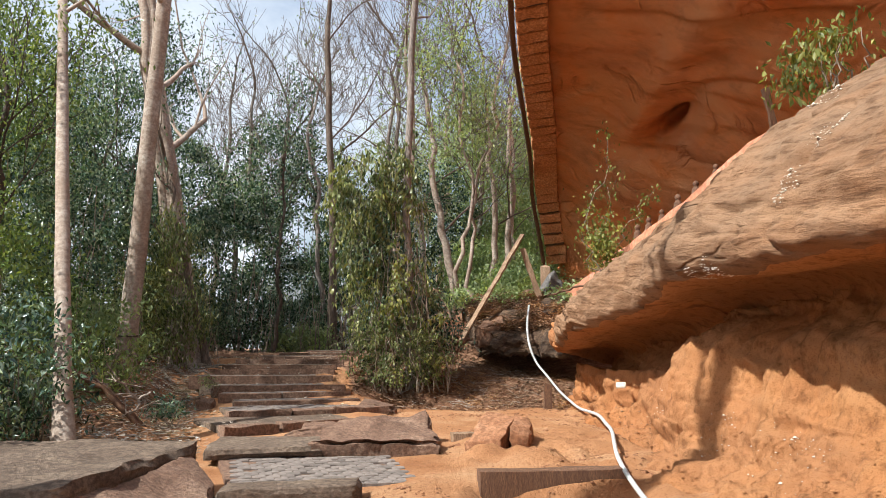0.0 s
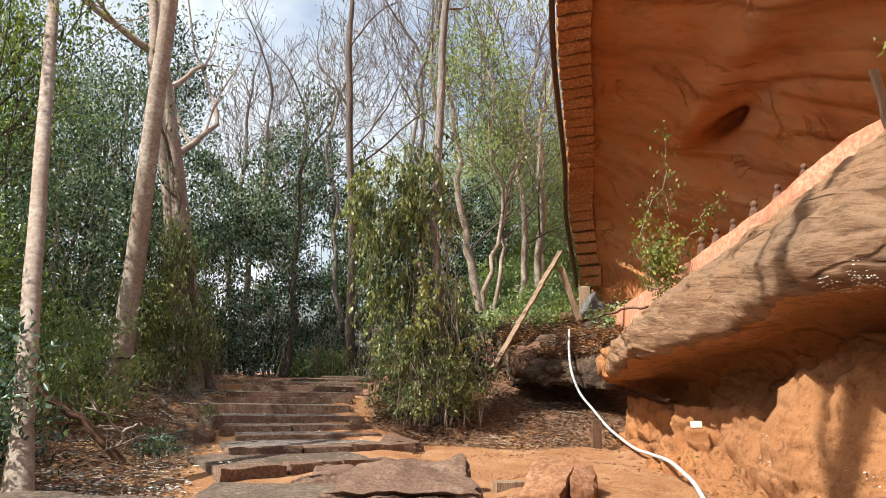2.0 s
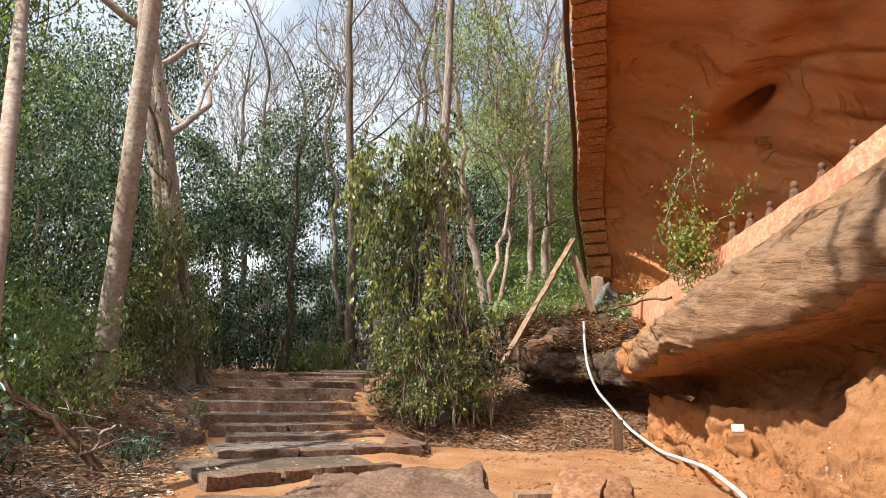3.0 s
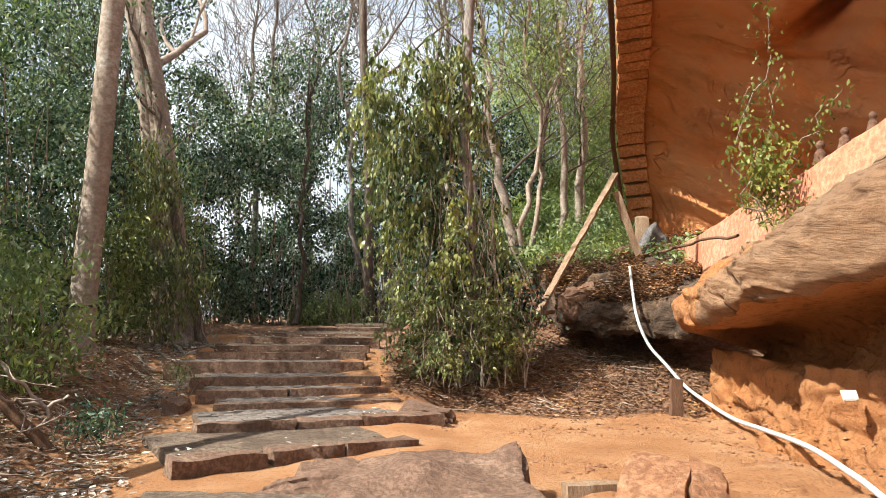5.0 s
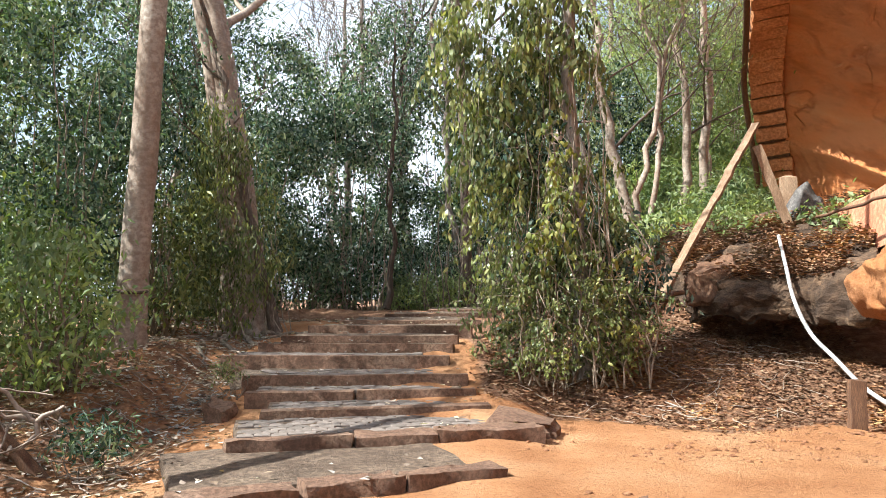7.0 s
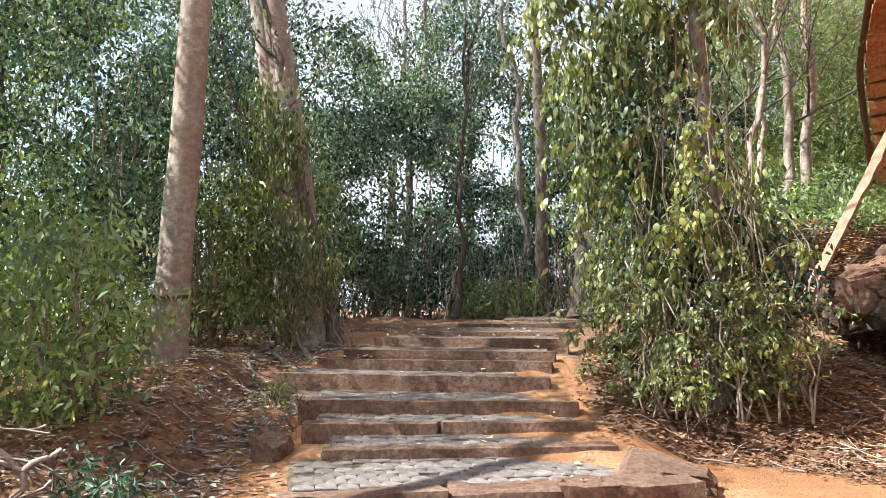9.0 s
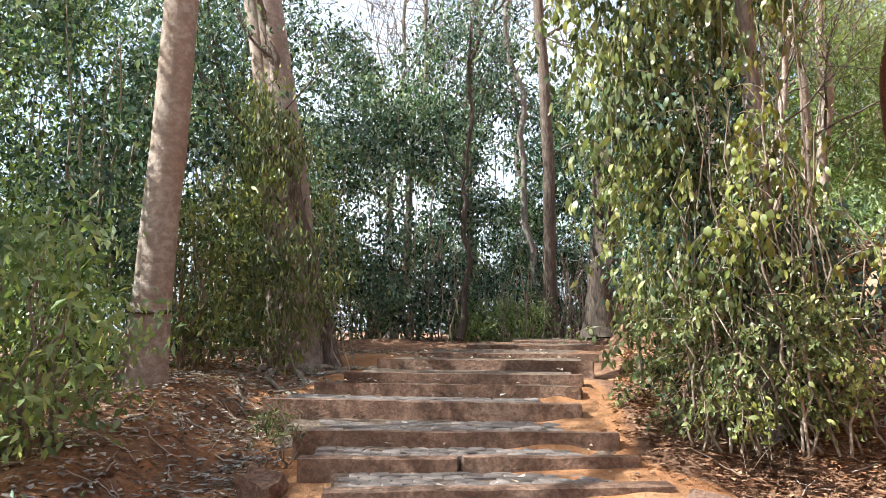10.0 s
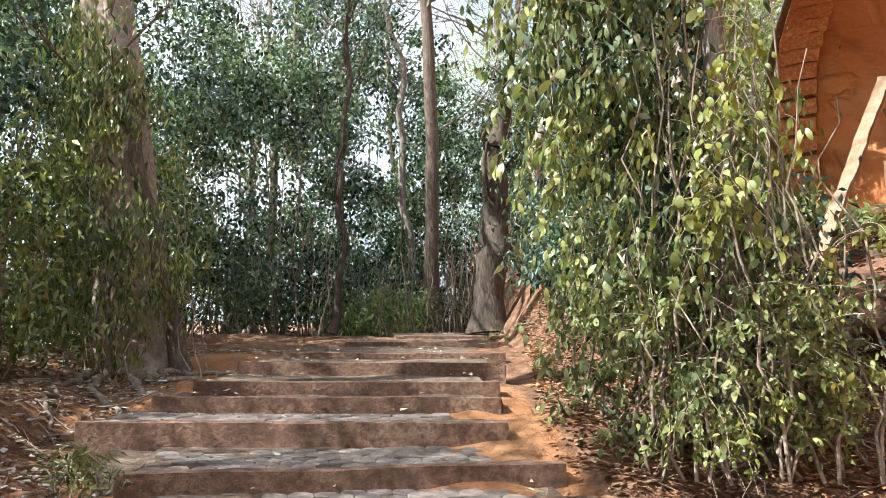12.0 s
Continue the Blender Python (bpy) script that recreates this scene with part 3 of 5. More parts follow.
# ---- high overhanging cliff ----
CV = [0, 0.2, 0.45, 0.7, 1.0, 1.5]
C0 = [(4.55, 31.2, 3.2), (4.35, 30.6, 5.0), (3.55, 28.4, 7.7), (2.85, 24.4, 8.9), (2.10, 20.2, 10.0), (1.5, 14.0, 11.8)]
C1 = [(6.6, 25.5, 2.6), (6.7, 25.0, 4.2), (6.5, 23.0, 6.4), (6.15, 20.5, 7.8), (4.6, 16.5, 9.2), (3.4, 11.0, 10.5)]
C2 = [(8.6, 18.0, 2.6), (8.2, 17.6, 4.6), (7.6, 16.6, 6.2), (6.6, 14.4, 7.4), (5.6, 11.6, 8.4), (4.8, 7.0, 9.6)]
C3 = [(9.5, 9.0, 2.6), (9.0, 9.0, 4.6), (8.2, 8.6, 6.2), (7.2, 7.6, 7.4), (6.4, 5.5, 8.4), (5.6, 1.5, 9.4)]
C4 = [(10.0, -8.0, 2.6), (9.5, -8.0, 4.6), (8.8, -8.5, 6.2), (8.0, -9.0, 7.6), (7.2, -10, 8.6), (6.5, -12, 9.6)]
cv = np.linspace(0, 1.5, 170)
cols = [spline(CV, np.array(q, float), cv) for q in (C0, C1, C2, C3, C4)]
cu = np.concatenate([np.linspace(0, 2.4, 220), np.linspace(2.4, 4, 30)[1:]])
W = np.zeros((len(cv), len(cu), 3))
for i in range(len(cv)):
    W[i] = spline([0, 1, 2, 3, 4], np.array([q[i] for q in cols]), cu)
Q = W.reshape(-1, 3)
du = np.gradient(W, axis=1).reshape(-1, 3)
dv = np.gradient(W, axis=0).reshape(-1, 3)
nq = np.cross(du, dv)
nq /= np.linalg.norm(nq, axis=1)[:, None] + 1e-9
edge_keep = np.tile(0.35 * sstep(0.0, 0.12, cu) + 0.65 * sstep(0.2, 0.9, cu), len(cv))
tilt = Q @ np.array([[0.35, -0.5, 0.1], [0.1, 0.25, -0.95], [0.6, 0.2, 2.1]])
dq = 0.60 * fbm(tilt * 0.13, 3, 71) + 0.13 * fbm(tilt * np.array([0.25, 0.22, 0.6]), 5, 72) + 0.035 * fbm(tilt * np.array([1.0, 0.8, 2.2]), 4, 73)
shelf = np.abs(vnoise(tilt * np.array([0.12, 0.10, 0.33]), 75))
shelf2 = np.abs(vnoise(tilt * np.array([0.30, 0.26, 0.75]) + 0.4 * vnoise(tilt * 0.2, 78)[:, None], 77))
dq += 0.55 * np.clip(shelf - 0.30, 0, 1) - 2.0 * np.clip(0.06 - shelf, 0, 1) + 0.22 * np.clip(shelf2 - 0.2, 0, 1) - 0.9 * np.clip(0.05 - shelf2, 0, 1)
hole = np.exp(-(((Q - np.array([6.25, 20.4, 7.62])) / np.array([0.36, 0.8, 0.15])) ** 2).sum(1))
rib = np.exp(-((Q[:, 0] - 5.7 + 0.10 * (Q[:, 2] - 7.8)) / 0.45) ** 2) * sstep(7.2, 8.2, Q[:, 2])
dq += -1.3 * hole + 0.40 * rib
out_sign = np.sign((nq @ np.array([-0.7, -0.6, -0.3])).mean())
Q = Q + nq * out_sign * (dq * edge_keep)[:, None]
cliff = mesh_ob("rock_overhang", Q, grid_faces(len(cv), len(cu)), CEIL, smooth=True)
tagged(cliff, "high overhanging cliff of deep orange sandstone, ribbed and pitted", "cliff", kind="structure")
# the cliff's back and crown, so that it is a solid mass
back = np.concatenate([np.stack([spline(CV, np.array(C0, float), [v])[0] for v in np.linspace(0, 1.5, 24)]),
                       np.stack([spline(CV, np.array(C0, float), [v])[0] + np.array([9, 8, 2.0]) for v in np.linspace(0, 1.5, 24)]),
                       np.stack([spline(CV, np.array(C0, float), [v])[0] + np.array([30, 12, 4.0]) for v in np.linspace(0, 1.5, 24)])])
cb = mesh_ob("rock_crown", back, grid_faces(3, 24), CEIL, smooth=True)
tagged(cb, "sunlit outer side of the sandstone cliff", "cliff", kind="structure")
top_edge = np.stack([spline([0, 1, 2, 3, 4], np.array([q[-1] for q in cols]), [u])[0] for u in np.linspace(0, 4, 30)])
tv = np.concatenate([top_edge, top_edge + np.array([14, 4, 6.0]), top_edge + np.array([40, 8, 8.0])])
ct = mesh_ob("rock_summit", tv, grid_faces(3, 30), CEIL, smooth=True)
tagged(ct, "sandstone summit above the overhang", "cliff", kind="structure")

# ---- stacked courses along the cliff's outer edge ----
rng = np.random.default_rng(3)
fascia = thing("course_edging", "stacked orange sandstone courses along the cliff edge, with brown strips for the shadows between them", "edging")
E0 = spline(CV, np.array(C0, float), np.linspace(0.16, 1.5, 400))
arc = np.concatenate([[0], np.cumsum(np.linalg.norm(np.diff(E0, axis=0), axis=1))])


def edge_at(s):
    p = np.array([np.interp(s, arc, E0[:, k]) for k in range(3)])
    q = np.array([np.interp(s + 0.05, arc, E0[:, k]) for k in range(3)])
    t = q - p
    return p, t / np.linalg.norm(t)


s, rail = 0.1, []
while s < 18.5:
    p, t = edge_at(s)
    wdt = 0.85
    inn = np.array([0.86, -0.50, 0.10])
    inn = inn - t * (inn @ t) * 0.5
    inn /= np.linalg.norm(inn)
    nn = np.cross(inn, t)
    nn /= np.linalg.norm(nn)
    if nn[1] > 0:
        nn = -nn
    o = p + nn * 0.80 - inn * 0.15
    hgt = 0.36
    c4 = [o + nn * 0.06, o + inn * wdt + nn * 0.06, o + inn * wdt + t * hgt, o + t * hgt]
    v, f = block(c4, 0.45, 0.16, rng, 0.03, 0.03, down=-nn)
    mesh_ob("course", v, f, COURSE, fascia, smooth=False)
    # brown strip put in for the shadow gap above each course
    o2 = o + t * (hgt + 0.0)
    c4 = [o2 - nn * 0.05, o2 + inn * wdt * 0.92 - nn * 0.05, o2 + inn * wdt * 0.92 + t * 0.14 - nn * 0.05, o2 + t * 0.14 - nn * 0.05]
    v, f = block(c4, 0.35, 0.2, rng, 0.01, 0.01, down=-nn)
    mesh_ob("shade_strip", v, f, BROWN, fascia)
    rail.append(o - inn * 0.10 + nn * 0.08)
    s += 0.49
g = Geo()
g.tube(rail, np.full(len(rail), 0.075), 8)
g.ob("edge_rail", BROWN, fascia, "dark timber rail along the outer edge")

# ---- stair steps ----
STEP_THINGS = []
for i, (x0, y0, x1, y1, z, d) in enumerate(STEPS):
    rng = np.random.default_rng(100 + i)
    st = thing("trail_step", "worn trail step with a stained concrete kerb and trodden top" if i > 1 else "broad cracked stone step at the foot of the trail", "step", "steps of the trail")
    L, R = np.array([x0, y0, z]), np.array([x1, y1, z])
    along = (R - L) / np.linalg.norm(R - L)
    bk = np.array([-along[1], along[0], 0])
    kw = 0.16 if i > 1 else 0.30
    nseg = 1 if i not in (0, 1, 3) else 3 if i != 3 else 2
    cuts = np.linspace(0, 1, nseg + 1) + np.concatenate([[0], rng.uniform(-0.06, 0.06, nseg - 1), [0]]) if nseg > 1 else np.array([0, 1.0])
    for k in range(nseg):
        a, b2 = L + (R - L) * cuts[k], L + (R - L) * (cuts[k + 1] - (0.006 if k < nseg - 1 else 0))
        jig = np.array([0, 0, rng.uniform(-0.012, 0.012)])
        v, f = block([a + jig, b2 + jig, b2 + bk * kw, a + bk * kw], 0.28, 0.06, rng, 0.008 if i > 1 else 0.03, 0.012, coarse=3.5)
        mesh_ob("kerb", v, f, KERB, st)
    v, f = block([L + bk * (kw - 0.01) + along * 0.05 + np.array([0, 0, -0.035]), R + bk * (kw - 0.01) - along * 0.12 + np.array([0, 0, -0.035]),
                  R + bk * d - along * 0.12 + np.array([0, 0, -0.01]), L + bk * d + along * 0.05 + np.array([0, 0, -0.01])], 0.25, 0.08, rng, 0.016, 0.02)
    mesh_ob("tread_bed", v, f, STONE, st)
    STEP_THINGS.append((st, L, R, along, bk, kw, d))

# ---- loose stones at the start of the trail ----
def stone(name, corners, thick, label, material, rng, rough=0.05, chamfer=0.04, category="stone", res=0.07, coarse=1.8):
    v, f = block(corners, thick, res, rng, rough, chamfer, coarse=coarse)
    ob = mesh_ob(name, v, f, material, smooth=False)
    return tagged(ob, label, category)


rng = np.random.default_rng(7)
stone("stone_slab", [(-5.2, 5.6, 0.40), (-2.85, 5.9, 0.40), (-2.62, 8.35, 0.44), (-5.0, 8.5, 0.38)], 0.55, "big tilted sandstone slab with a worn grey top beside the trail", STONE, rng, 0.06)
stone("stone_block", [(-2.9, 6.0, 0.30), (-2.1, 6.2, 0.10), (-2.12, 7.5, 0.10), (-2.66, 8.25, 0.34)], 0.4, "dark broken flank of sandstone below the big slab", KERB, rng, 0.07)
stone("stone_block", [(-2.1, 7.2, 0.13), (-0.8, 7.55, 0.13), (-0.82, 8.0, 0.13), (-2.12, 7.7, 0.13)], 0.22, "low worn stone block in front of the paved panel", STONE, rng, 0.03)
stone("stone_slab", [(-2.95, 9.55, 0.16), (-1.5, 9.85, 0.17), (-1.3, 10.9, 0.19), (-3.1, 10.85, 0.18)], 0.12, "flat grey sandstone slab lying over a dark gap", STONE, rng, 0.025)
stone("boulder", [(-1.75, 9.75, 0.27), (-0.10, 10.25, 0.16), (-0.20, 11.55, 0.41), (-1.65, 11.4, 0.32)], 0.5, "long hump-backed orange sandstone boulder across the trail", KERB, rng, 0.12, 0.16, coarse=1.5, res=0.05)
stone("boulder", [(-2.25, 10.95, 0.22), (-1.35, 10.85, 0.30), (-0.95, 11.65, 0.33), (-2.0, 11.5, 0.24)], 0.4, "low ridged reddish rock between the slabs", KERB, rng, 0.09, 0.05, coarse=3.5, res=0.05)
stone("boulder", [(0.26, 10.40, 0.16), (0.74, 10.20, 0.22), (1.0, 10.85, 0.46), (0.58, 11.05, 0.50)], 0.45, "upright wedge of broken orange sandstone", LOOSE, rng, 0.025, 0.012, coarse=5, res=0.05)
stone("boulder", [(0.86, 10.35, 0.28), (1.12, 10.35, 0.24), (1.2, 10.8, 0.42), (0.97, 10.9, 0.50)], 0.45, "small jagged stump of reddish sandstone", LOOSE, rng, 0.035, 0.012, coarse=6, res=0.05)


stone("boulder", [(-1.62, 14.75, 0.30), (-0.95, 14.95, 0.22), (-0.90, 15.35, 0.24), (-1.60, 15.5, 0.36)], 0.34, "rounded pinkish block at the end of the lower step", KERB, rng, 0.04, 0.07)
stone("stone_block", [(-5.10, 16.36, 0.50), (-4.80, 16.38, 0.49), (-4.80, 16.85, 0.52), (-5.15, 16.85, 0.54)], 0.45, "grey stone block under the end of a step", STONE, rng, 0.02, 0.02)
stone("boulder", [(-4.75, 15.0, 0.36), (-4.42, 14.95, 0.29), (-4.42, 15.2, 0.34), (-4.75, 15.35, 0.39)], 0.35, "earthy reddish stone wedged beside the steps", KERB, rng, 0.05, 0.015, coarse=7)
# white paper card, shaped as a thin slab
stone("stone_slab", [(2.66, 12.22, 0.77), (2.83, 12.28, 0.77), (2.86, 12.42, 0.84), (2.69, 12.37, 0.84)], 0.03, "small white paper card lying on the orange slope", FLAKE, rng, 0.006, 0.008)


stone("root_stump", [(0.82, 19.45, 1.80), (1.35, 19.15, 1.86), (1.50, 19.75, 2.06), (0.98, 19.95, 2.00)], 0.55, "dark tangled root stump at the edge of the ledge", BROWN, rng, 0.10, 0.05, "stump", 0.05, 4.5)


def timber(name, p0, p1, w, h, label, material, rng, parent=None, category="timber"):
    """A squared, worn balk between two points (top centre line)."""
    p0, p1 = np.asarray(p0, float), np.asarray(p1, float)
    a = (p1 - p0) / np.linalg.norm(p1 - p0)
    up = np.array([0, 0, 1.0]) if abs(a[2]) < 0.8 else np.array([0, 1.0, 0])
    sd = np.cross(a, up)
    sd /= np.linalg.norm(sd)
    dn = np.cross(a, sd)
    dn = dn if dn @ up < 0 else -dn
    v, f = block([p0 + sd * w / 2, p1 + sd * w / 2, p1 - sd * w / 2, p0 - sd * w / 2], h, 0.09, rng, 0.012, 0.012, down=dn, coarse=5)
    ob = mesh_ob(name, v, f, material, parent)
    return tagged(ob, label, category) if not parent else ob


timber("timber_beam", (0.35, 8.3, 0.14), (1.95, 8.55, 0.14), 0.26, 0.34, "dark weathered timber beam edging the sandy flat", BROWN, rng)
timber("timber_beam", (0.1, 11.4, 0.16), (1.1, 11.75, 0.14), 0.14, 0.14, "weathered log half buried in orange sand", WOOD, rng)
timber("timber_post", (2.10, 16.2, -0.05), (2.12, 16.2, 0.60), 0.17, 0.14, "short square brown timber post in the sand", BROWN, rng, category="post")
timber("stump_post", (4.95, 11.35, 4.5), (4.80, 11.35, 5.25), 0.10, 0.08, "thin broken reddish post on the rock rim", BROWN, rng, category="post")

# ---- white pipe ----
g = Geo()
HK = np.array([(1.75, 5.50, 0.04), (1.84, 7.33, 0.06), (1.98, 9.00, 0.16), (2.30, 10.85, 0.24), (2.34, 11.45, 0.29), (2.43, 12.46, 0.31), (2.58, 14.08, 0.22), (2.58, 15.09, 0.19), (2.55, 15.99, 0.25), (2.48, 17.08, 0.39), (2.26, 17.43, 0.70), (2.06, 17.72, 0.99), (1.93, 17.95, 1.40), (1.94, 18.40, 1.84), (2.11, 19.60, 2.33)])
hp = spline(np.arange(len(HK)), HK, np.linspace(0, len(HK) - 1, 160))
g.tube(hp, np.full(160, 0.026), 10)
tagged(g.ob("water_pipe", HOSE), "long white plastic water pipe running down beside the trail", "pipe")

# ---- ledge bank with litter behind the bush ----
rng = np.random.default_rng(12)
LEDGE4 = np.array([(0.80, 19.62, 1.62), (2.75, 17.50, 1.62), (4.2, 22.0, 3.15), (0.5, 23.0, 2.62)])
v, f = block(LEDGE4, 0.56, 0.055, rng, 0.15, 0.06, coarse=2.2)
v[:, 2] += 0.05 * fbm(v * np.array([1.0, 1.0, 6.0]), 4, 19)
v[:, :2] += 0.05 * np.stack([fbm(v * np.array([1.2, 1.2, 5.0]), 4, 23), fbm(v * np.array([1.2, 1.2, 5.0]), 4, 29)], 1)
tagged(mesh_ob("rock_ledge", v, f, LEDGE), "dark overhanging rock ledge below a leaf-covered bank", "rock ledge", kind="structure")
timber("leaning_plank", (0.36, 19.45, 1.42), (2.11, 21.14, 4.37), 0.15, 0.05, "pale plank leaning up against the trees", WOOD, rng, category="plank")
timber("leaning_plank", (2.66, 20.95, 2.25), (2.10, 21.05, 3.95), 0.15, 0.05, "brown plank leaning the other way beside the tarpaulin", WOOD, rng, category="plank")


# ---- parapet and figures on the rim ----
rng = np.random.default_rng(15)
PA = [(5.3, 10.9, 4.85), (4.9, 11.9, 4.68), (4.6, 12.6, 4.38), (4.2, 13.7, 3.92), (3.75, 15.1, 3.52), (3.55, 17.1, 3.26), (3.3, 20.9, 2.80)]
pp = spline(np.arange(7), np.array(PA), np.linspace(0, 6, 70))
pv = np.zeros((70, 5, 3))
for k, (dx, dz) in enumerate(((-0.10, -1.0), (-0.02, -0.04), (0.03, 0.0), (0.30, 0.0), (0.32, -1.3))):
    pv[:, k] = pp + np.array([dx, 0.35 * dx, 0]) + np.outer(np.interp(np.arange(70), [0, 42, 69], [1, 0.95, 0.9]), [0, 0, dz])
q = pv.reshape(-1, 3)
q = q + 0.035 * np.stack([fbm(q * 1.6, 4, 80 + k) for k in range(3)], 1)
tagged(mesh_ob("parapet", q, grid_faces(70, 5), PLASTER, smooth=False), "low parapet of flaking pink-orange plaster on the rock rim", "parapet", kind="structure")


def figure(p, h, rng):
    """A small seated figure as one plain turned shape."""
    zz = np.linspace(0, 1, 16)
    rad = np.interp(zz, [0, 0.08, 0.3, 0.5, 0.6, 0.64, 0.72, 0.84, 0.94, 1], [0.30, 0.32, 0.24, 0.22, 0.13, 0.10, 0.17, 0.18, 0.12, 0.01]) * h
    g = Geo()
    g.tube(np.stack([np.full(16, p[0]), np.full(16, p[1]), p[2] - 0.02 + zz * h], 1), rad, 10)
    return tagged(g.ob("clay_figure", STATUE), "small dark clay figure standing on the parapet", "figure", "figures on the parapet")


for k, u in enumerate((2.35, 2.8, 3.2, 3.55, 3.85, 4.15)):
    p = spline(np.arange(7), np.array(PA), [u])[0]
    figure(p + np.array([0.14, 0.04, 0]), 0.27 + 0.03 * (k % 3), rng)

# ---- trees ----
def tree(base, top, r0, r1, material, label, seed, limbs=6, level=3, crown=None, crown_mat=None, crown_from=0.5, leaf=0.12, per=14,
         wob=0.25, limb_len=0.28, lift=0.35, sides=10, spread=0.8, name="tree", flute=0.0, clump=0.22, group="", limb_r=0.4, cat="tree", limb_mat=None):
    rng = np.random.default_rng(seed)
    base, top = np.asarray(base, float), np.asarray(top, float)
    t = thing(name, label, cat, group, at=tuple(base))
    g = Geo()
    H = np.linalg.norm(top - base)
    pts = wobble(base + np.array([0, 0, -0.15]), top, 16, wob, rng) - base
    rr = r0 + (r1 - r0) * np.linspace(0, 1, 16) ** 0.9
    rr[0] *= 1.5
    rr[1] *= 1.15
    g.tube(pts, rr, sides)
    if flute:
        for k in range(5):
            a = k * 1.26 + rng.uniform(0, 0.5)
            off = np.stack([np.cos(a + 0.5 * np.linspace(0, 1, 16)), np.sin(a + 0.5 * np.linspace(0, 1, 16)), np.zeros(16)], 1)
            g.tube(pts + off * (rr * flute)[:, None], rr * 0.55, 7)
    tips, gl = [], Geo()
    for k in range(limbs):
        u = crown_from + (1 - crown_from) * (k + rng.uniform(0, 0.8)) / limbs
        i = min(14, int(u * 15))
        p = pts[i] + (pts[i + 1] - pts[i]) * (u * 15 - i)
        a = rng.uniform(0, 2 * np.pi)
        d = np.array([math.cos(a), math.sin(a), rng.uniform(0.5, 1.3)])
        r = r0 + (r1 - r0) * u
        grow(gl, p, d, H * limb_len * rng.uniform(0.6, 1.2) * (1.2 - 0.5 * u), r * rng.uniform(limb_r * 0.7, limb_r * 1.2), level - 1, rng, tips, lift, 3, 6, spread)
    grow(gl, pts[-1], pts[-1] - pts[-2], H * limb_len * 0.8, r1, level - 1, rng, tips, lift, 3, 6, spread)
    g.ob("trunk", material, t)
    gl.ob("branchwork", limb_mat or material, t)
    if crown_mat:
        c = np.array(tips)
        pos = (c[:, None, :] + rng.normal(0, clump, (len(c), per, 3))).reshape(-1, 3)
        if crown:
            pos = np.concatenate([pos, crown(rng) - base])
        leaves("crown", pos, leaf, crown_mat, t, rng)
    return t


BARE = "tall bare pale-barked tree with fine upswept branches"
# two tall trunks on the left bank
tree((-4.79, 9.95, 0.0), (-7.9, 15.2, 9.5), 0.125, 0.085, PALEBARK, "slender pale trunk with ringed bark on the leafy bank", 21, limbs=4, level=3, crown_from=0.78, wob=0.02)
tree((-6.98, 17.0, 0.50), (-6.4, 17.35, 11.5), 0.22, 0.15, PALEBARK, "smooth pale trunk with a dark band near its foot", 22, limbs=5, level=3, crown_from=0.78, wob=0.03)
tree((-6.55, 20.2, 0.75), (-8.6, 20.8, 13.0), 0.30, 0.18, PALEBARK, "thick fluted grey tree leaning over the steps", 23, limbs=6, level=3, crown_from=0.45, wob=0.2, flute=0.75, crown_mat=DARKLEAF, per=10)
tree((-6.0, 20.0, 0.80), (-7.4, 20.3, 6.0), 0.10, 0.06, BROWNBARK, "dark slanting stem beside the fluted tree", 24, limbs=3, level=2, crown_from=0.5, crown_mat=DARKLEAF, per=10)
tree((-3.9, 27.6, 1.20), (-4.3, 27.4, 13.0), 0.16, 0.10, BROWNBARK, "straight brown-grey trunk at the head of the steps", 25, limbs=6, level=3, crown_from=0.55, crown_mat=OLIVELEAF, per=2, wob=0.1)
tree((-5.6, 25.5, 1.25), (-5.4, 25.5, 6.5), 0.07, 0.04, DARKBARK, "thin dark sapling beyond the steps", 26, limbs=4, level=2, crown_from=0.4, crown_mat=DARKLEAF, per=12)
tree((-0.75, 17.6, 0.50), (-0.55, 17.4, 12.0), 0.10, 0.07, GREYBARK, "straight grey pole-like trunk rising out of the bush", 27, limbs=4, level=3, crown_from=0.7, wob=0.15)
tree((-2.75, 25.5, 1.3), (-2.6, 25.5, 4.5), 0.30, 0.22, DARKBARK, "thick dark stump-like trunk behind the steps", 28, limbs=3, level=2, crown_from=0.6, crown_mat=DARKLEAF, per=10)
# bare trees against the sky
for k, (x, y, h, r, lean) in enumerate(((-4.5, 30, 15, 0.17, -0.6), (-1.8, 29, 16, 0.22, 0.3), (0.4, 31, 15, 0.26, -1.4), (1.8, 30, 15, 0.20, 0.5), (2.3, 31.5, 16, 0.22, 0.9),
                                        (-7.5, 34, 16, 0.20, 0.5), (-11, 36, 17, 0.24, 0.8), (3.2, 33, 14, 0.15, -0.4), (-0.5, 40, 18, 0.25, 1.2), (-14, 30, 15, 0.2, 1.0), (5.5, 42, 16, 0.2, -1.0), (-3.2, 36, 18, 0.22, 0.9), (-6.0, 38, 18, 0.2, -0.7), (1.2, 36, 17, 0.2, 0.6), (-9.0, 31, 16, 0.18, 1.2), (-1.2, 33, 17, 0.2, -1.0))):
    z = float(height(x, y))
    tree((x, y, z), (x + lean, y, z + h * 0.66), r * 0.75, r * 0.3, PALEBARK if k in (1, 2, 3, 4, 7, 8, 10) else GREYBARK, BARE, 40 + k, limbs=7, level=4, crown_from=0.3, wob=0.5, limb_len=0.34, lift=0.25, sides=8, spread=1.0, group="bare trees", limb_r=0.3, limb_mat=BROWNBARK)

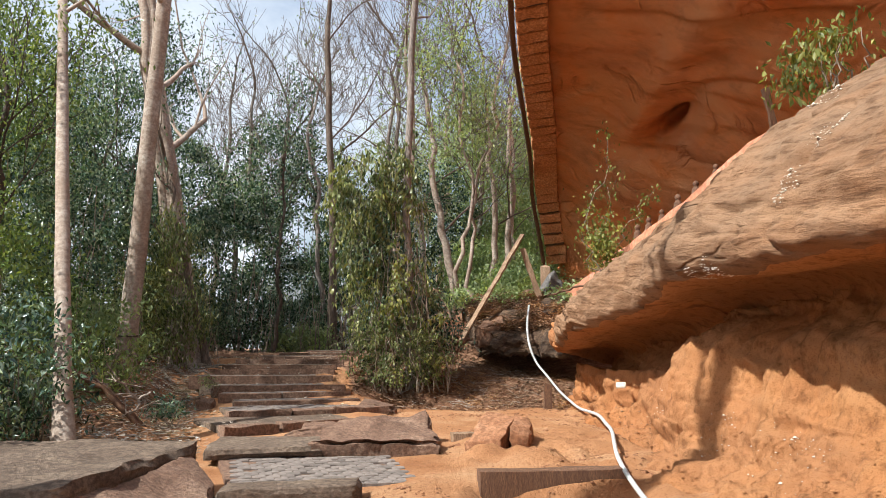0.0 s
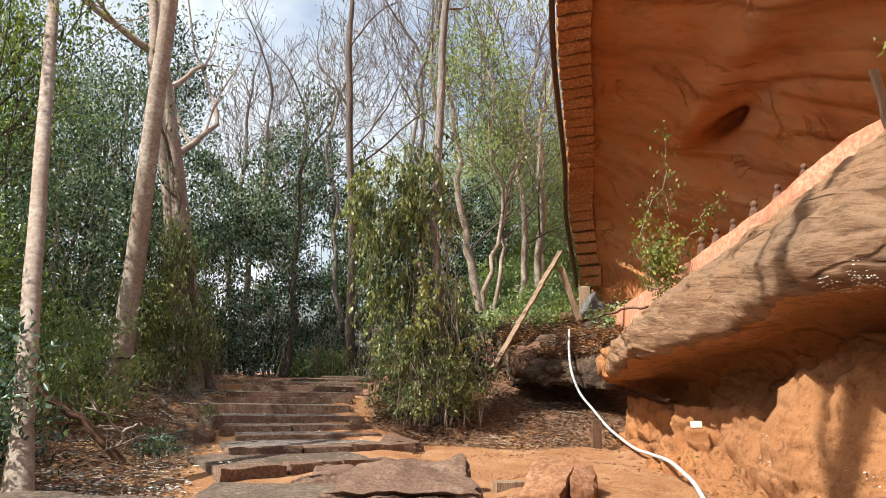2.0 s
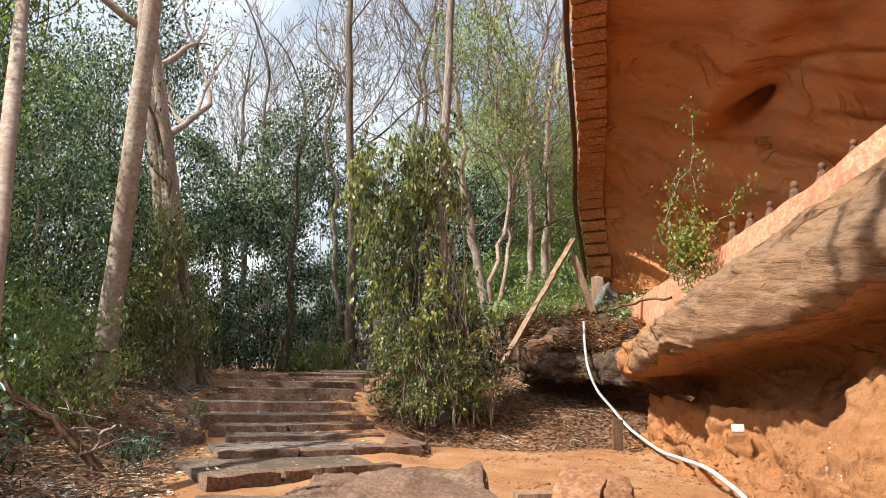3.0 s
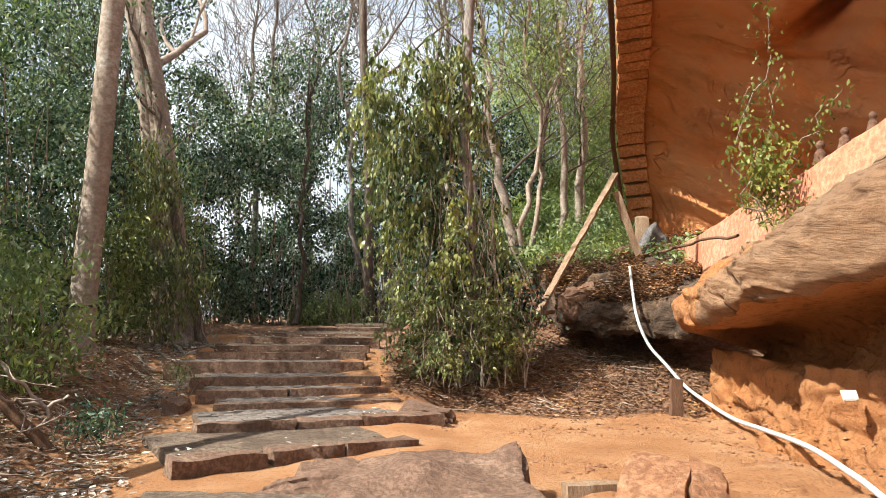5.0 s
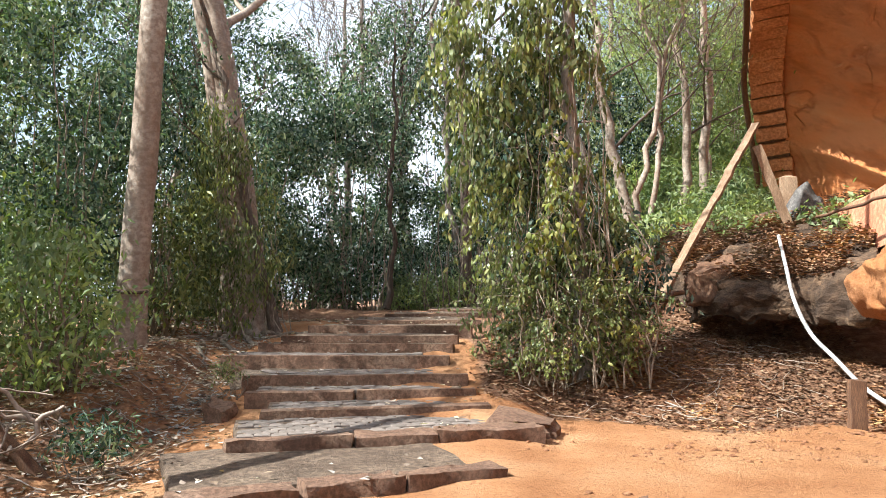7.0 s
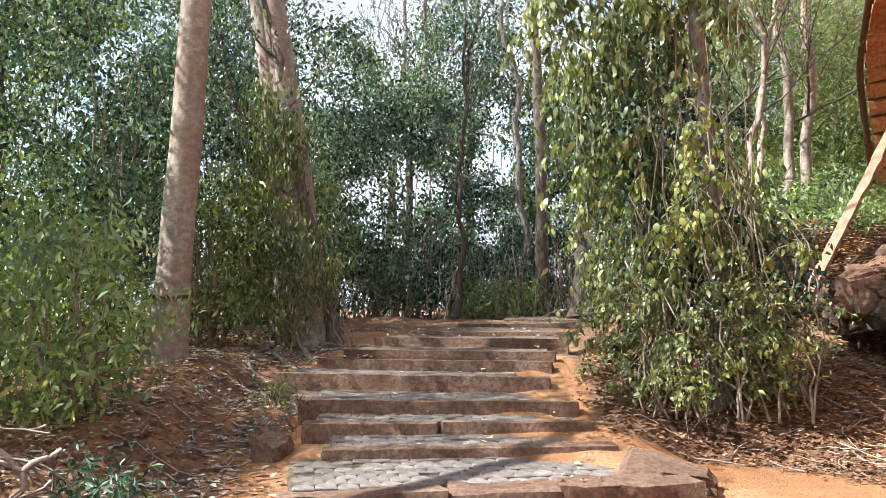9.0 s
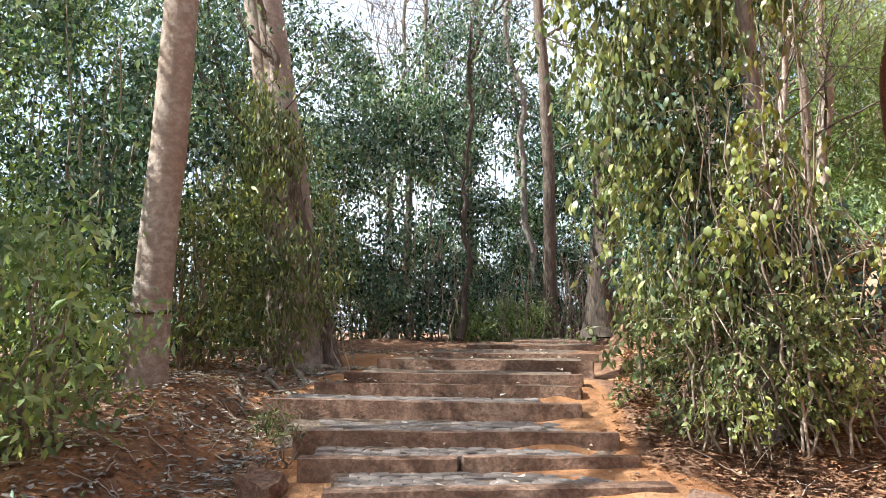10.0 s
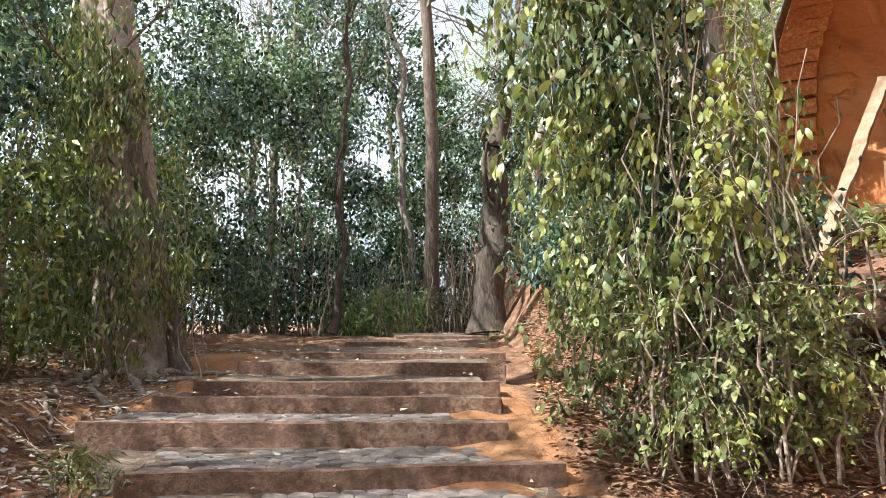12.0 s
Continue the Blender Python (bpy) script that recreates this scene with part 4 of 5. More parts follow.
# dark band round the foot of the smooth trunk
ring = bpy.data.objects["tree.001"]
g = Geo()
aa = np.linspace(0, 2 * np.pi, 25)
g.tube(np.stack([0.055 + 0.215 * np.cos(aa), 0.03 + 0.215 * np.sin(aa), 1.05 + 0.01 * np.sin(aa * 2)], 1), np.full(25, 0.022), 6)
g.ob("trunk_band", DARKBARK, ring, "dark band round the trunk")

# thin upright canes beyond the steps
rng = np.random.default_rng(88)
g = Geo()
for i in range(150):
    x, y = rng.uniform(-8.5, -1.0), rng.uniform(26, 30)
    z = float(height(x, y))
    g.tube(wobble((x, y, z - 0.1), (x + rng.normal(0, 0.3), y, z + rng.uniform(1.0, 2.6)), 6, 0.15, rng), np.linspace(0.018, 0.008, 6), 4)
tagged(g.ob("canes", TWIG), "thicket of thin upright canes beyond the steps", "canes", kind="stuff")

# ---- understorey and woods ----
def shrub(x, y, z, radii, n, per, leaf, material, label, seed, stems=6, droop=0.5, clump=0.28, name="shrub", cat="shrub", group="", wide=0.42, stem_mat=None, lift=0.55):
    rng = np.random.default_rng(seed)
    t = thing(name, label, cat, group, at=(x, y, z))
    g = Geo()
    top = radii[2] * 2 * lift
    for k in range(stems):
        a = rng.uniform(0, 6.28)
        p1 = np.array([math.cos(a) * radii[0] * rng.uniform(0.2, 0.7), math.sin(a) * radii[1] * rng.uniform(0.2, 0.7), top * rng.uniform(0.8, 1.5)])
        g = Geo()
        g.tube(wobble(np.array([math.cos(a) * 0.12, math.sin(a) * 0.12, -0.15]), p1, 8, 0.2, rng), np.linspace(0.03, 0.008, 8) * min(1.0, max(0.25, radii[0])), 5)
        g.ob("stem", stem_mat or TWIG, t)
    pos = clumps((0, 0, radii[2] * 0.95), radii, n, per, rng, clump)
    pos = pos[pos[:, 2] > 0.03]
    leaves("foliage", pos, leaf, material, t, rng, droop=droop, wide=wide)
    return t


rng0 = np.random.default_rng(77)
DENSE = "dense dark green understorey tree with small glossy leaves"
k = 0
for x, y, rx, rz, n, m, leaf in (
        (-8.2, 13.2, 1.5, 2.2, 90, MIDLEAF, 0.15), (-8.6, 10.2, 1.5, 2.4, 90, DARKLEAF, 0.15), (-10, 16.5, 1.9, 3.0, 110, DARKLEAF, 0.16), (-9.4, 21, 1.9, 2.8, 110, DARKLEAF, 0.17),
        (-11.5, 25.5, 2.6, 4.0, 190, DARKLEAF, 0.2), (-7.4, 28, 2.3, 3.5, 200, DARKLEAF, 0.2), (-3.4, 31, 2.3, 3.2, 190, DARKLEAF, 0.2), (-5.8, 34, 2.8, 4.6, 200, DARKLEAF, 0.22),
        (-1.0, 35, 2.4, 3.4, 170, DARKLEAF, 0.22), (-10.0, 33, 3.0, 4.8, 200, DARKLEAF, 0.22), (-15, 23, 3.0, 4.4, 190, MIDLEAF, 0.2), (-14.5, 16, 2.6, 3.8, 150, MIDLEAF, 0.18), (-16, 32, 3.4, 5.2, 190, DARKLEAF, 0.22), (-13, 11, 2.4, 3.6, 130, MIDLEAF, 0.17),
        (-10.8, 12.6, 1.9, 3.4, 120, DARKLEAF, 0.16), (-12.2, 20, 2.2, 4.2, 150, DARKLEAF, 0.18), (-9.0, 18.4, 1.5, 3.2, 100, DARKLEAF, 0.16), (-8.6, 24.6, 1.7, 3.6, 130, DARKLEAF, 0.18)):
    shrub(x, y, float(height(x, y)), (rx, rx, rz), int(n * 0.8), 90, leaf * 0.7, m, DENSE, 200 + k, stems=9, droop=0.4, clump=0.22, name="understorey_tree", cat="tree", group="understorey trees", wide=0.5)
    k += 1
# looser, taller crowns above them
for x, y, zc, rx, rz, n, m, leaf in ((-8.8, 14.5, 6.2, 1.9, 2.0, 60, MIDLEAF, 0.15), (-11.5, 19, 7.0, 2.4, 2.4, 80, MIDLEAF, 0.17), (-10.5, 13, 6.0, 2.0, 1.8, 60, MIDLEAF, 0.15), (-9.8, 24, 8.2, 2.0, 2.2, 80, DARKLEAF, 0.18), (-13.5, 27, 8.5, 2.6, 2.6, 80, DARKLEAF, 0.2), (-6.6, 30.5, 8.2, 1.6, 1.4, 50, DARKLEAF, 0.2)):
    z = float(height(x, y))
    t = tree((x, y, z), (x + 0.3, y, z + zc), 0.09, 0.05, DARKBARK, "slim understorey tree with a loose open crown of green leaves", 240 + k, limbs=7, level=3, crown_from=0.5, crown_mat=m, per=16, leaf=leaf * 0.7, clump=0.3,
             crown=lambda r, c=(x, y, z + zc), a=(rx, rx, rz), q=n: clumps(c, a, q, 60, r, 0.30, 0.2), wob=0.3, limb_len=0.3, group="open-crowned trees")
    k += 1
# bank shrubs; the two LIGHTLEAF ones have sunlight put into a paler leaf colour
for x, y, rx, rz, n, m in ((-6.9, 11.7, 0.8, 0.8, 38, LIGHTLEAF), (-6.3, 14.6, 0.8, 0.9, 40, LIGHTLEAF), (-5.65, 10.5, 0.6, 0.95, 44, DARKLEAF), (-6.4, 9.8, 0.8, 1.0, 46, DARKLEAF), (-5.5, 8.2, 0.6, 0.8, 34, DARKLEAF), (-7.7, 16.2, 0.8, 1.2, 46, MIDLEAF), (-7.4, 18.6, 0.8, 1.4, 60, OLIVELEAF), (-7.6, 21.8, 1.0, 1.4, 60, OLIVELEAF), (-5.0, 28.5, 1.6, 0.8, 70, DARKLEAF), (-2.0, 29, 1.6, 1.0, 70, DARKLEAF),
        (-8.0, 26.4, 1.2, 1.2, 70, DARKLEAF), (-9.6, 28.6, 1.6, 1.5, 90, DARKLEAF), (-6.8, 30.6, 1.7, 1.5, 90, DARKLEAF), (-4.2, 30.6, 1.7, 1.5, 90, DARKLEAF), (-8.9, 23.4, 1.0, 1.1, 60, DARKLEAF), (-2.2, 32.0, 1.6, 1.4, 80, DARKLEAF), (-1.35, 20.9, 0.7, 0.65, 50, DARKLEAF), (-1.75, 23.2, 0.8, 0.8, 50, DARKLEAF)):
    shrub(x, y, float(height(x, y)), (rx, rx, rz), n, 46, 0.105, m, "leafy green shrub on the bank beside the trail" if y < 20 else "dark shrub beyond the head of the steps", 300 + k, stems=9, group="bank shrubs", clump=0.2)
    k += 1
# light green hillside trees
for x, y, rx, rz, zz in ((3.2, 38, 2.4, 4.6, 5), (0.8, 43, 3.0, 5.6, 6), (6.5, 44, 3.0, 5.5, 6), (4.4, 34.8, 1.5, 3.6, 3.2), (9, 50, 4, 6, 7), (-3, 48, 3.5, 5.5, 6), (2.2, 35, 1.3, 1.2, 0.5), (4.0, 37, 2.0, 2.0, 0.8), (1.4, 33, 1.0, 1.0, 0.5), (1.6, 37, 1.8, 5.2, 5), (5.2, 38, 1.8, 5.2, 5), (3.6, 31.6, 1.1, 0.8, 0.4), (2.6, 28.6, 0.9, 0.6, 0.3)):
    z = float(height(x, y))
    t = shrub(x, y, z, (rx, rx, rz), 230, 50, 0.19, LIGHTLEAF, "light green feathery tree on the hillside", 400 + k, stems=6, droop=0.2, clump=0.5, name="hillside_tree", cat="tree", group="hillside trees", wide=0.3)
    k += 1

for x, y, zc, rx, rz in ((1.3, 27.4, 7.6, 1.3, 1.7), (0.2, 26.6, 9.0, 1.3, 1.4)):
    z = float(height(x, y))
    tree((x, y, z), (x + 0.2, y, z + zc), 0.09, 0.04, PALEBARK, "slim pale tree with a thin feathery light green crown", 460 + k, limbs=8, level=3, crown_from=0.5, crown_mat=LIGHTLEAF, per=12, leaf=0.13, clump=0.3,
         crown=lambda r, c=(x, y, z + zc), a=(rx, rx, rz): clumps(c, a, 34, 40, r, 0.30, 0.2), wob=0.5, limb_len=0.3, group="feathery trees", limb_mat=BROWNBARK)
    k += 1
# shrubs whose sunlit look is put into the pale leaf colour
for x, y, rx, rz in ((-7.9, 15.0, 0.8, 0.85), (-7.3, 13.0, 0.7, 0.75), (-8.6, 17.4, 0.9, 0.9), (-4.6, 27.2, 0.7, 0.5), (-5.6, 27.6, 0.8, 0.5)):
    shrub(x, y, float(height(x, y)), (rx, rx, rz), 46, 40, 0.10, LIGHTLEAF, "yellow-green shrub at the wood's edge, pale-leaved to look sunlit", 440 + k, stems=9, group="sunlit shrubs", clump=0.18)
    k += 1

rng = np.random.default_rng(480)
cl = thing("trunk_climber", "hanging olive climber shrouding the foot of the fluted tree", "climber", at=(-6.6, 19.6, 0.8))
g = Geo()
for i in range(18):
    a, b0 = rng.uniform(-0.9, 1.0), rng.uniform(-0.5, 0.4)
    g = Geo()
    g.tube(wobble((a, b0, -0.1), (a * 0.8 - 0.25, b0 * 0.6 + 0.2, rng.uniform(1.2, 4.2)), 10, 0.2, rng), np.linspace(0.012, 0.005, 10), 4)
    g.ob("stem", TWIG, cl)
pos = np.concatenate([clumps((-0.1, -0.1, 1.3), (1.0, 0.5, 1.2), 60, 40, rng, 0.16, 0.2), clumps((-0.4, 0.0, 2.9), (0.75, 0.45, 1.1), 56, 36, rng, 0.15, 0.2)])
leaves("foliage", pos, 0.11, OLIVELEAF, cl, rng, droop=1.3, wide=0.32)
# unseen trunk, added to throw the shadow band on the rock wall
tree((-5.4, 4.7, 0.0), (-5.5, 4.6, 19.0), 0.19, 0.12, PALEBARK, "tall pale trunk out of view, added for its shadow on the rock wall", 29, limbs=5, level=3, crown_from=0.55, wob=0.25)

# ---- the tall bush in the middle ----
rng = np.random.default_rng(500)
bush = thing("climber_bush", "tall tangled bush with drooping olive leaves beside the steps", "bush", at=(-1.1, 17.25, 0.45))
g = Geo()
for i in range(44):
    a = rng.uniform(0, 6.28)
    b0 = np.array([rng.uniform(-0.9, 1.3), rng.uniform(-0.35, 0.5), -0.1])
    h = rng.uniform(1.2, 3.2) if i > 6 else rng.uniform(4.0, 5.6)
    g = Geo()
    g.tube(wobble(b0, b0 * 0.6 + np.array([rng.uniform(-0.4, 0.4), rng.uniform(-0.3, 0.3), h]), 12, 0.25, rng), np.linspace(0.015, 0.005, 12), 5)
    g.ob("stem", TWIG, bush)
tw = Geo()
low = np.concatenate([sprays(tw, (0.0, -0.05, 0.75), (1.15, 0.75, 0.85), 210, 22, rng, 0.42, 0.3), sprays(tw, (0.6, 0.1, 0.75), (0.62, 0.6, 0.65), 90, 22, rng, 0.42, 0.3)])
leaves("foliage", low[low[:, 2] > 0.04], 0.068, OLIVELEAF, bush, rng, "small green leaves low in the bush", broad=True, droop=0.5, wide=0.44)
mid = np.concatenate([sprays(tw, (-0.35, 0.1, 2.1), (0.85, 0.6, 1.1), 130, 20, rng, 0.5, 0.8), sprays(tw, (0.25, 0.25, 2.3), (0.6, 0.5, 0.9), 60, 20, rng, 0.5, 0.8)])
leaves("foliage", mid, 0.095, OLIVELEAF, bush, rng, "long drooping olive leaves", broad=True, droop=1.3, wide=0.38)
yel = np.concatenate([sprays(tw, (0.12, -0.62, 2.55), (0.26, 0.2, 0.75), 22, 7, rng, 0.35, 0.8, 0.1), sprays(tw, (-0.05, -0.75, 1.75), (0.30, 0.2, 0.28), 16, 8, rng, 0.3, 0.8, 0.1), sprays(tw, (0.95, -0.55, 1.55), (0.2, 0.15, 0.15), 6, 7, rng, 0.25, 0.8, 0.1)])
leaves("foliage", yel, 0.09, YELLOWLEAF, bush, rng, "bright yellow-green heart-shaped climber leaves", broad=True, droop=1.1, wide=0.55)
up = np.concatenate([sprays(tw, (-0.75, 0.3, 4.6), (0.95, 0.6, 1.2), 150, 19, rng, 0.55, 0.9), sprays(tw, (-0.85, 0.4, 3.2), (0.6, 0.5, 0.9), 60, 19, rng, 0.55, 0.9), sprays(tw, (0.05, 0.3, 4.6), (0.55, 0.5, 1.3), 70, 19, rng, 0.55, 0.9)])
leaves("foliage", up, 0.125, OLIVELEAF, bush, rng, "dense drooping leaves at the top", broad=True, droop=1.5, wide=0.36)
# darker leaf colour set behind to imitate the bush's shaded interior
dark = np.concatenate([clumps((0.55, 0.9, 1.3), (0.7, 0.5, 0.9), 90, 34, rng, 0.2, 0.3), clumps((-0.3, 0.55, 2.6), (0.6, 0.35, 2.0), 120, 26, rng, 0.2, 0.2)])
leaves("foliage", dark, 0.11, DARKLEAF, bush, rng, "dark leaves behind, standing in for the shaded inside of the bush", droop=0.5)
tw.ob("branchwork", TWIG, bush)

# ---- vine and plants on the rock rim ----
rng = np.random.default_rng(520)
vine = thing("rim_vine", "spindly climbing vine with small yellow-green leaves on the rock rim", "vine", at=(3.1, 15.4, 2.95))
g = Geo()
vp = []
for p1 in ((0.25, 0.4, 2.9), (0.5, 0.6, 1.9), (-0.1, 0.2, 1.6), (1.2, 0.3, 1.6), (0.1, 0.1, 0.9)):
    w = wobble((0, 0, -0.1), p1, 14, 0.35, rng)
    g.tube(w, np.linspace(0.014, 0.005, 14), 4)
    vp.append(w[4:])
g.ob("stem", TWIG, vine)
vp = np.concatenate(vp)
pos = (vp[:, None, :] + rng.normal(0, 0.10, (len(vp), 11, 3))).reshape(-1, 3)
leaves("foliage", pos, 0.085, YELLOWLEAF, vine, rng, droop=0.7, wide=0.55)
low = clumps((0.1, 0, 0.4), (0.35, 0.3, 0.5), 34, 16, rng, 0.10, 0.1)
leaves("foliage", low, 0.09, YELLOWLEAF, vine, rng, droop=0.7, wide=0.55)
shrub(5.0, 9.4, 4.45, (0.8, 0.7, 0.55), 50, 20, 0.11, YELLOWLEAF, "yellow-green shrub growing on the rock rim", 530, stems=6, droop=0.8, clump=0.14)

WEED = "small leafy green weed"
shrub(-4.65, 15.45, 0.50, (0.16, 0.16, 0.14), 22, 12, 0.07, OLIVELEAF, WEED + " growing on the stone beside the steps", 541, stems=6, clump=0.05, name="weed", cat="plant", wide=0.25, droop=0.1)
shrub(-4.54, 12.90, 0.17, (0.28, 0.24, 0.17), 34, 14, 0.09, DARKLEAF, "low dark green plant on the leaf litter", 542, stems=8, clump=0.09, name="weed", cat="plant", wide=0.3, droop=0.1)
for i, (x, y) in enumerate(((2.78, 21.64), (1.89, 21.61), (3.25, 20.66), (1.6, 22.4), (0.4, 22.2))):
    shrub(x, y, 2.15 + 0.05 * i, (0.5, 0.4, 0.35), 30, 14, 0.14, LIGHTLEAF, WEED + " on top of the leafy bank", 543 + i, stems=6, clump=0.12, name="weed", cat="plant", group="weeds on the bank", droop=0.2)
for i, (x, y, z) in enumerate(((3.20, 14.74, 2.52), (3.49, 14.15, 2.59), (3.15, 15.7, 2.85))):
    shrub(x, y, z, (0.35, 0.3, 0.12), 26, 12, 0.08, YELLOWLEAF, WEED + " creeping over the rock rim", 550 + i, stems=5, clump=0.08, name="weed", cat="plant", group="weeds on the rim", droop=0.1, wide=0.3)
g = Geo()
g.tube(wobble((2.75, 20.0, 2.64), (3.27, 17.0, 2.68), 10, 0.06, rng), np.full(10, 0.025), 7)
tagged(g.ob("fallen_pole", BROWN), "thin brown pole lying from the bank to the rock rim", "pole")

# ---- tarpaulin heap and carton ----
rng = np.random.default_rng(540)
v, f = block([(2.75, 22.4, 3.60), (3.02, 22.3, 3.60), (3.05, 22.6, 3.62), (2.78, 22.7, 3.62)], 1.1, 0.1, rng, 0.02, 0.02)
tagged(mesh_ob("carton", v, f, WOOD), "pale carton standing on the bank beside the tarpaulin", "box")
uu, vv = np.meshgrid(np.linspace(-1, 1, 30), np.linspace(-1, 1, 24), indexing="ij")
tz = 0.95 * np.exp(-(uu ** 2 * 1.6 + vv ** 2 * 1.8))
tp = np.stack([3.02 + uu * 0.48, 21.8 + vv * 0.45, 2.45 + tz * 0.98], -1).reshape(-1, 3)
tp[:, 0] += 0.08 * vnoise(tp * 5, 90)
tp[:, 2] += 0.10 * vnoise(tp * np.array([7, 7, 1.5]), 91)
tagged(mesh_ob("tarpaulin", tp, grid_faces(30, 24), TARP, smooth=True), "crumpled grey tarpaulin heaped on the bank", "tarpaulin")

# ---- fallen branches ----
rng = np.random.default_rng(560)


def branch(p0, p1, r, label, twigs=5, material=TWIG, spread=0.5):
    t = thing("fallen_branch", label, "branch", "fallen branches")
    g = Geo()
    w = wobble(p0, p1, 12, 0.12, rng)
    g.tube(w, np.linspace(r, r * 0.5, 12), 7)
    tips = []
    for k in range(twigs):
        i = int(rng.integers(2, 11))
        grow(g, w[i], rng.normal(0, 1, 3) * np.array([1, 1, 0.7]) + (w[-1] - w[0]) * 0.4, 0.7 * spread, r * 0.35, 1, rng, tips, 0.1, 2, 5)
    g.ob("bough", material, t)
    return t


branch((-4.78, 12.73, -0.03), (-6.3, 12.45, 1.35), 0.07, "brown fallen branch leaning into the shrubs on the leafy bank", 4, BROWN)
branch((-4.97, 12.77, 0.52), (-5.36, 12.41, 1.11), 0.022, "bare bleached branch lying over the leaf litter", 2, PALEBARK)
branch((-4.97, 12.77, 0.52), (-5.46, 12.29, 0.87), 0.022, "bare bleached branch lying over the leaf litter", 2, PALEBARK)
branch((-4.97, 12.77, 0.52), (-5.04, 12.34, 0.28), 0.022, "bare bleached branch lying over the leaf litter", 2, PALEBARK)
branch((-4.97, 12.77, 0.52), (-4.88, 13.00, 0.60), 0.022, "bare bleached branch lying over the leaf litter", 2, PALEBARK)
branch((-0.25, 18.3, 1.2), (0.66, 18.85, 1.5), 0.075, "thick brown log end below the leaning plank", 2, BROWN)

# ---- surface roots below the fluted tree ----
roots = thing("tree_roots", "exposed reddish roots crossing the earth beside the steps", "roots", at=(-6.4, 19.6, 0.0))
for p0, p1 in (((-6.5, 19.7), (-4.9, 18.9)), ((-6.4, 19.5), (-5.0, 18.2)), ((-6.6, 19.3), (-5.4, 17.7)), ((-6.8, 19.4), (-6.1, 17.6)), ((-6.2, 19.9), (-5.0, 19.5))):
    g = Geo()
    w = wobble((*p0, 0), (*p1, 0), 18, 0.22, rng)
    w[:, 2] = height(w[:, 0], w[:, 1]) + 0.02
    g.tube(w - np.array([-6.4, 19.6, 0]), np.linspace(0.05, 0.012, 18), 7)
    g.ob("root", TWIG, roots)

# ---- dead leaves ----
rng = np.random.default_rng(600)


def scatter(n, x0, x1, y0, y1, mask_min, size, material, name, label, lift=0.012, power=1.0):
    x, y = rng.uniform(x0, x1, n), rng.uniform(y0, y1, n)
    m = litter_mask(x, y) + 0.25 * vnoise(np.stack([x * 1.3, y * 1.3, 0 * x], -1), 5)
    keep = rng.uniform(mask_min, 1, n) < m
    x, y = x[keep], y[keep]
    z = height(x, y) + rng.uniform(0.0, lift * 3, len(x))
    pos = np.stack([x, y, z], -1)
    v, f = leaf_cloud(pos, size, rng, droop=0.0, spread=0.3, wide=0.5, fold=0.5)
    q = v.reshape(-1, 4, 3)
    q[:, :, 2] = z[:, None] + (q[:, :, 2] - z[:, None]) * 0.28 + 0.01
    ob = mesh_ob(name, q.reshape(-1, 3), f, material)
    return tagged(ob, label, "leaf litter", kind="stuff")


scatter(40000, -8.5, -3.2, 7.5, 22, 0.0, 0.095, GREYLEAF, "leaf_litter", "grey-brown dry leaves covering the left bank")
scatter(26000, -2.2, 3.0, 15.6, 23.5, 0.05, 0.085, DRYLEAF, "leaf_litter", "rust-brown dry leaves covering the bank under the bush")


n = 15000
u, w = rng.uniform(0, 1, n)[:, None], rng.uniform(0.03, 1, n)[:, None]
pos = LEDGE4[0] * (1 - u) * (1 - w) + LEDGE4[1] * u * (1 - w) + LEDGE4[2] * u * w + LEDGE4[3] * (1 - u) * w
pos = pos[(fbm(pos * 1.2, 3, 66) > -0.35)]
pos[:, 2] += rng.uniform(0.02, 0.18, len(pos))
v, f = leaf_cloud(pos, 0.10, rng, droop=0.0, spread=0.3, wide=0.5, fold=0.5)
q = v.reshape(-1, 4, 3)
q[:, :, 2] = pos[:, None, 2] + (q[:, :, 2] - pos[:, None, 2]) * 0.3
tagged(mesh_ob("leaf_litter", q.reshape(-1, 3), f, DRYLEAF), "rust-brown dry leaves heaped on the rock ledge", "leaf litter", kind="stuff")


def chips(pos, size, material, name, label, seed, flat=0.5):
    """Small angular stones, one island each."""
    r = np.random.default_rng(seed)
    base = np.array([(1, 0, -0.2), (0, 1, -0.2), (-1, 0, -0.2), (0, -1, -0.2), (0.2, 0.1, 0.8), (0, 0, -0.6)], float)
    tri = np.array([(0, 1, 4), (1, 2, 4), (2, 3, 4), (3, 0, 4), (1, 0, 5), (2, 1, 5), (3, 2, 5), (0, 3, 5)])
    n = len(pos)
    a = r.uniform(0, 6.28, n)
    s = size * r.lognormal(0, 0.45, n)
    loc = base[None] * r.uniform(0.6, 1.3, (n, 6, 3)) * np.array([1, 1, flat])
    x = loc[..., 0] * np.cos(a)[:, None] - loc[..., 1] * np.sin(a)[:, None]
    y = loc[..., 0] * np.sin(a)[:, None] + loc[..., 1] * np.cos(a)[:, None]
    v = np.stack([x, y, loc[..., 2]], -1) * s[:, None, None] + np.asarray(pos)[:, None, :]
    f = (tri[None] + (np.arange(n) * 6)[:, None, None]).reshape(-1, 3)
    return tagged(mesh_ob(name, v.reshape(-1, 3), f, material), label, "rubble", kind="stuff")


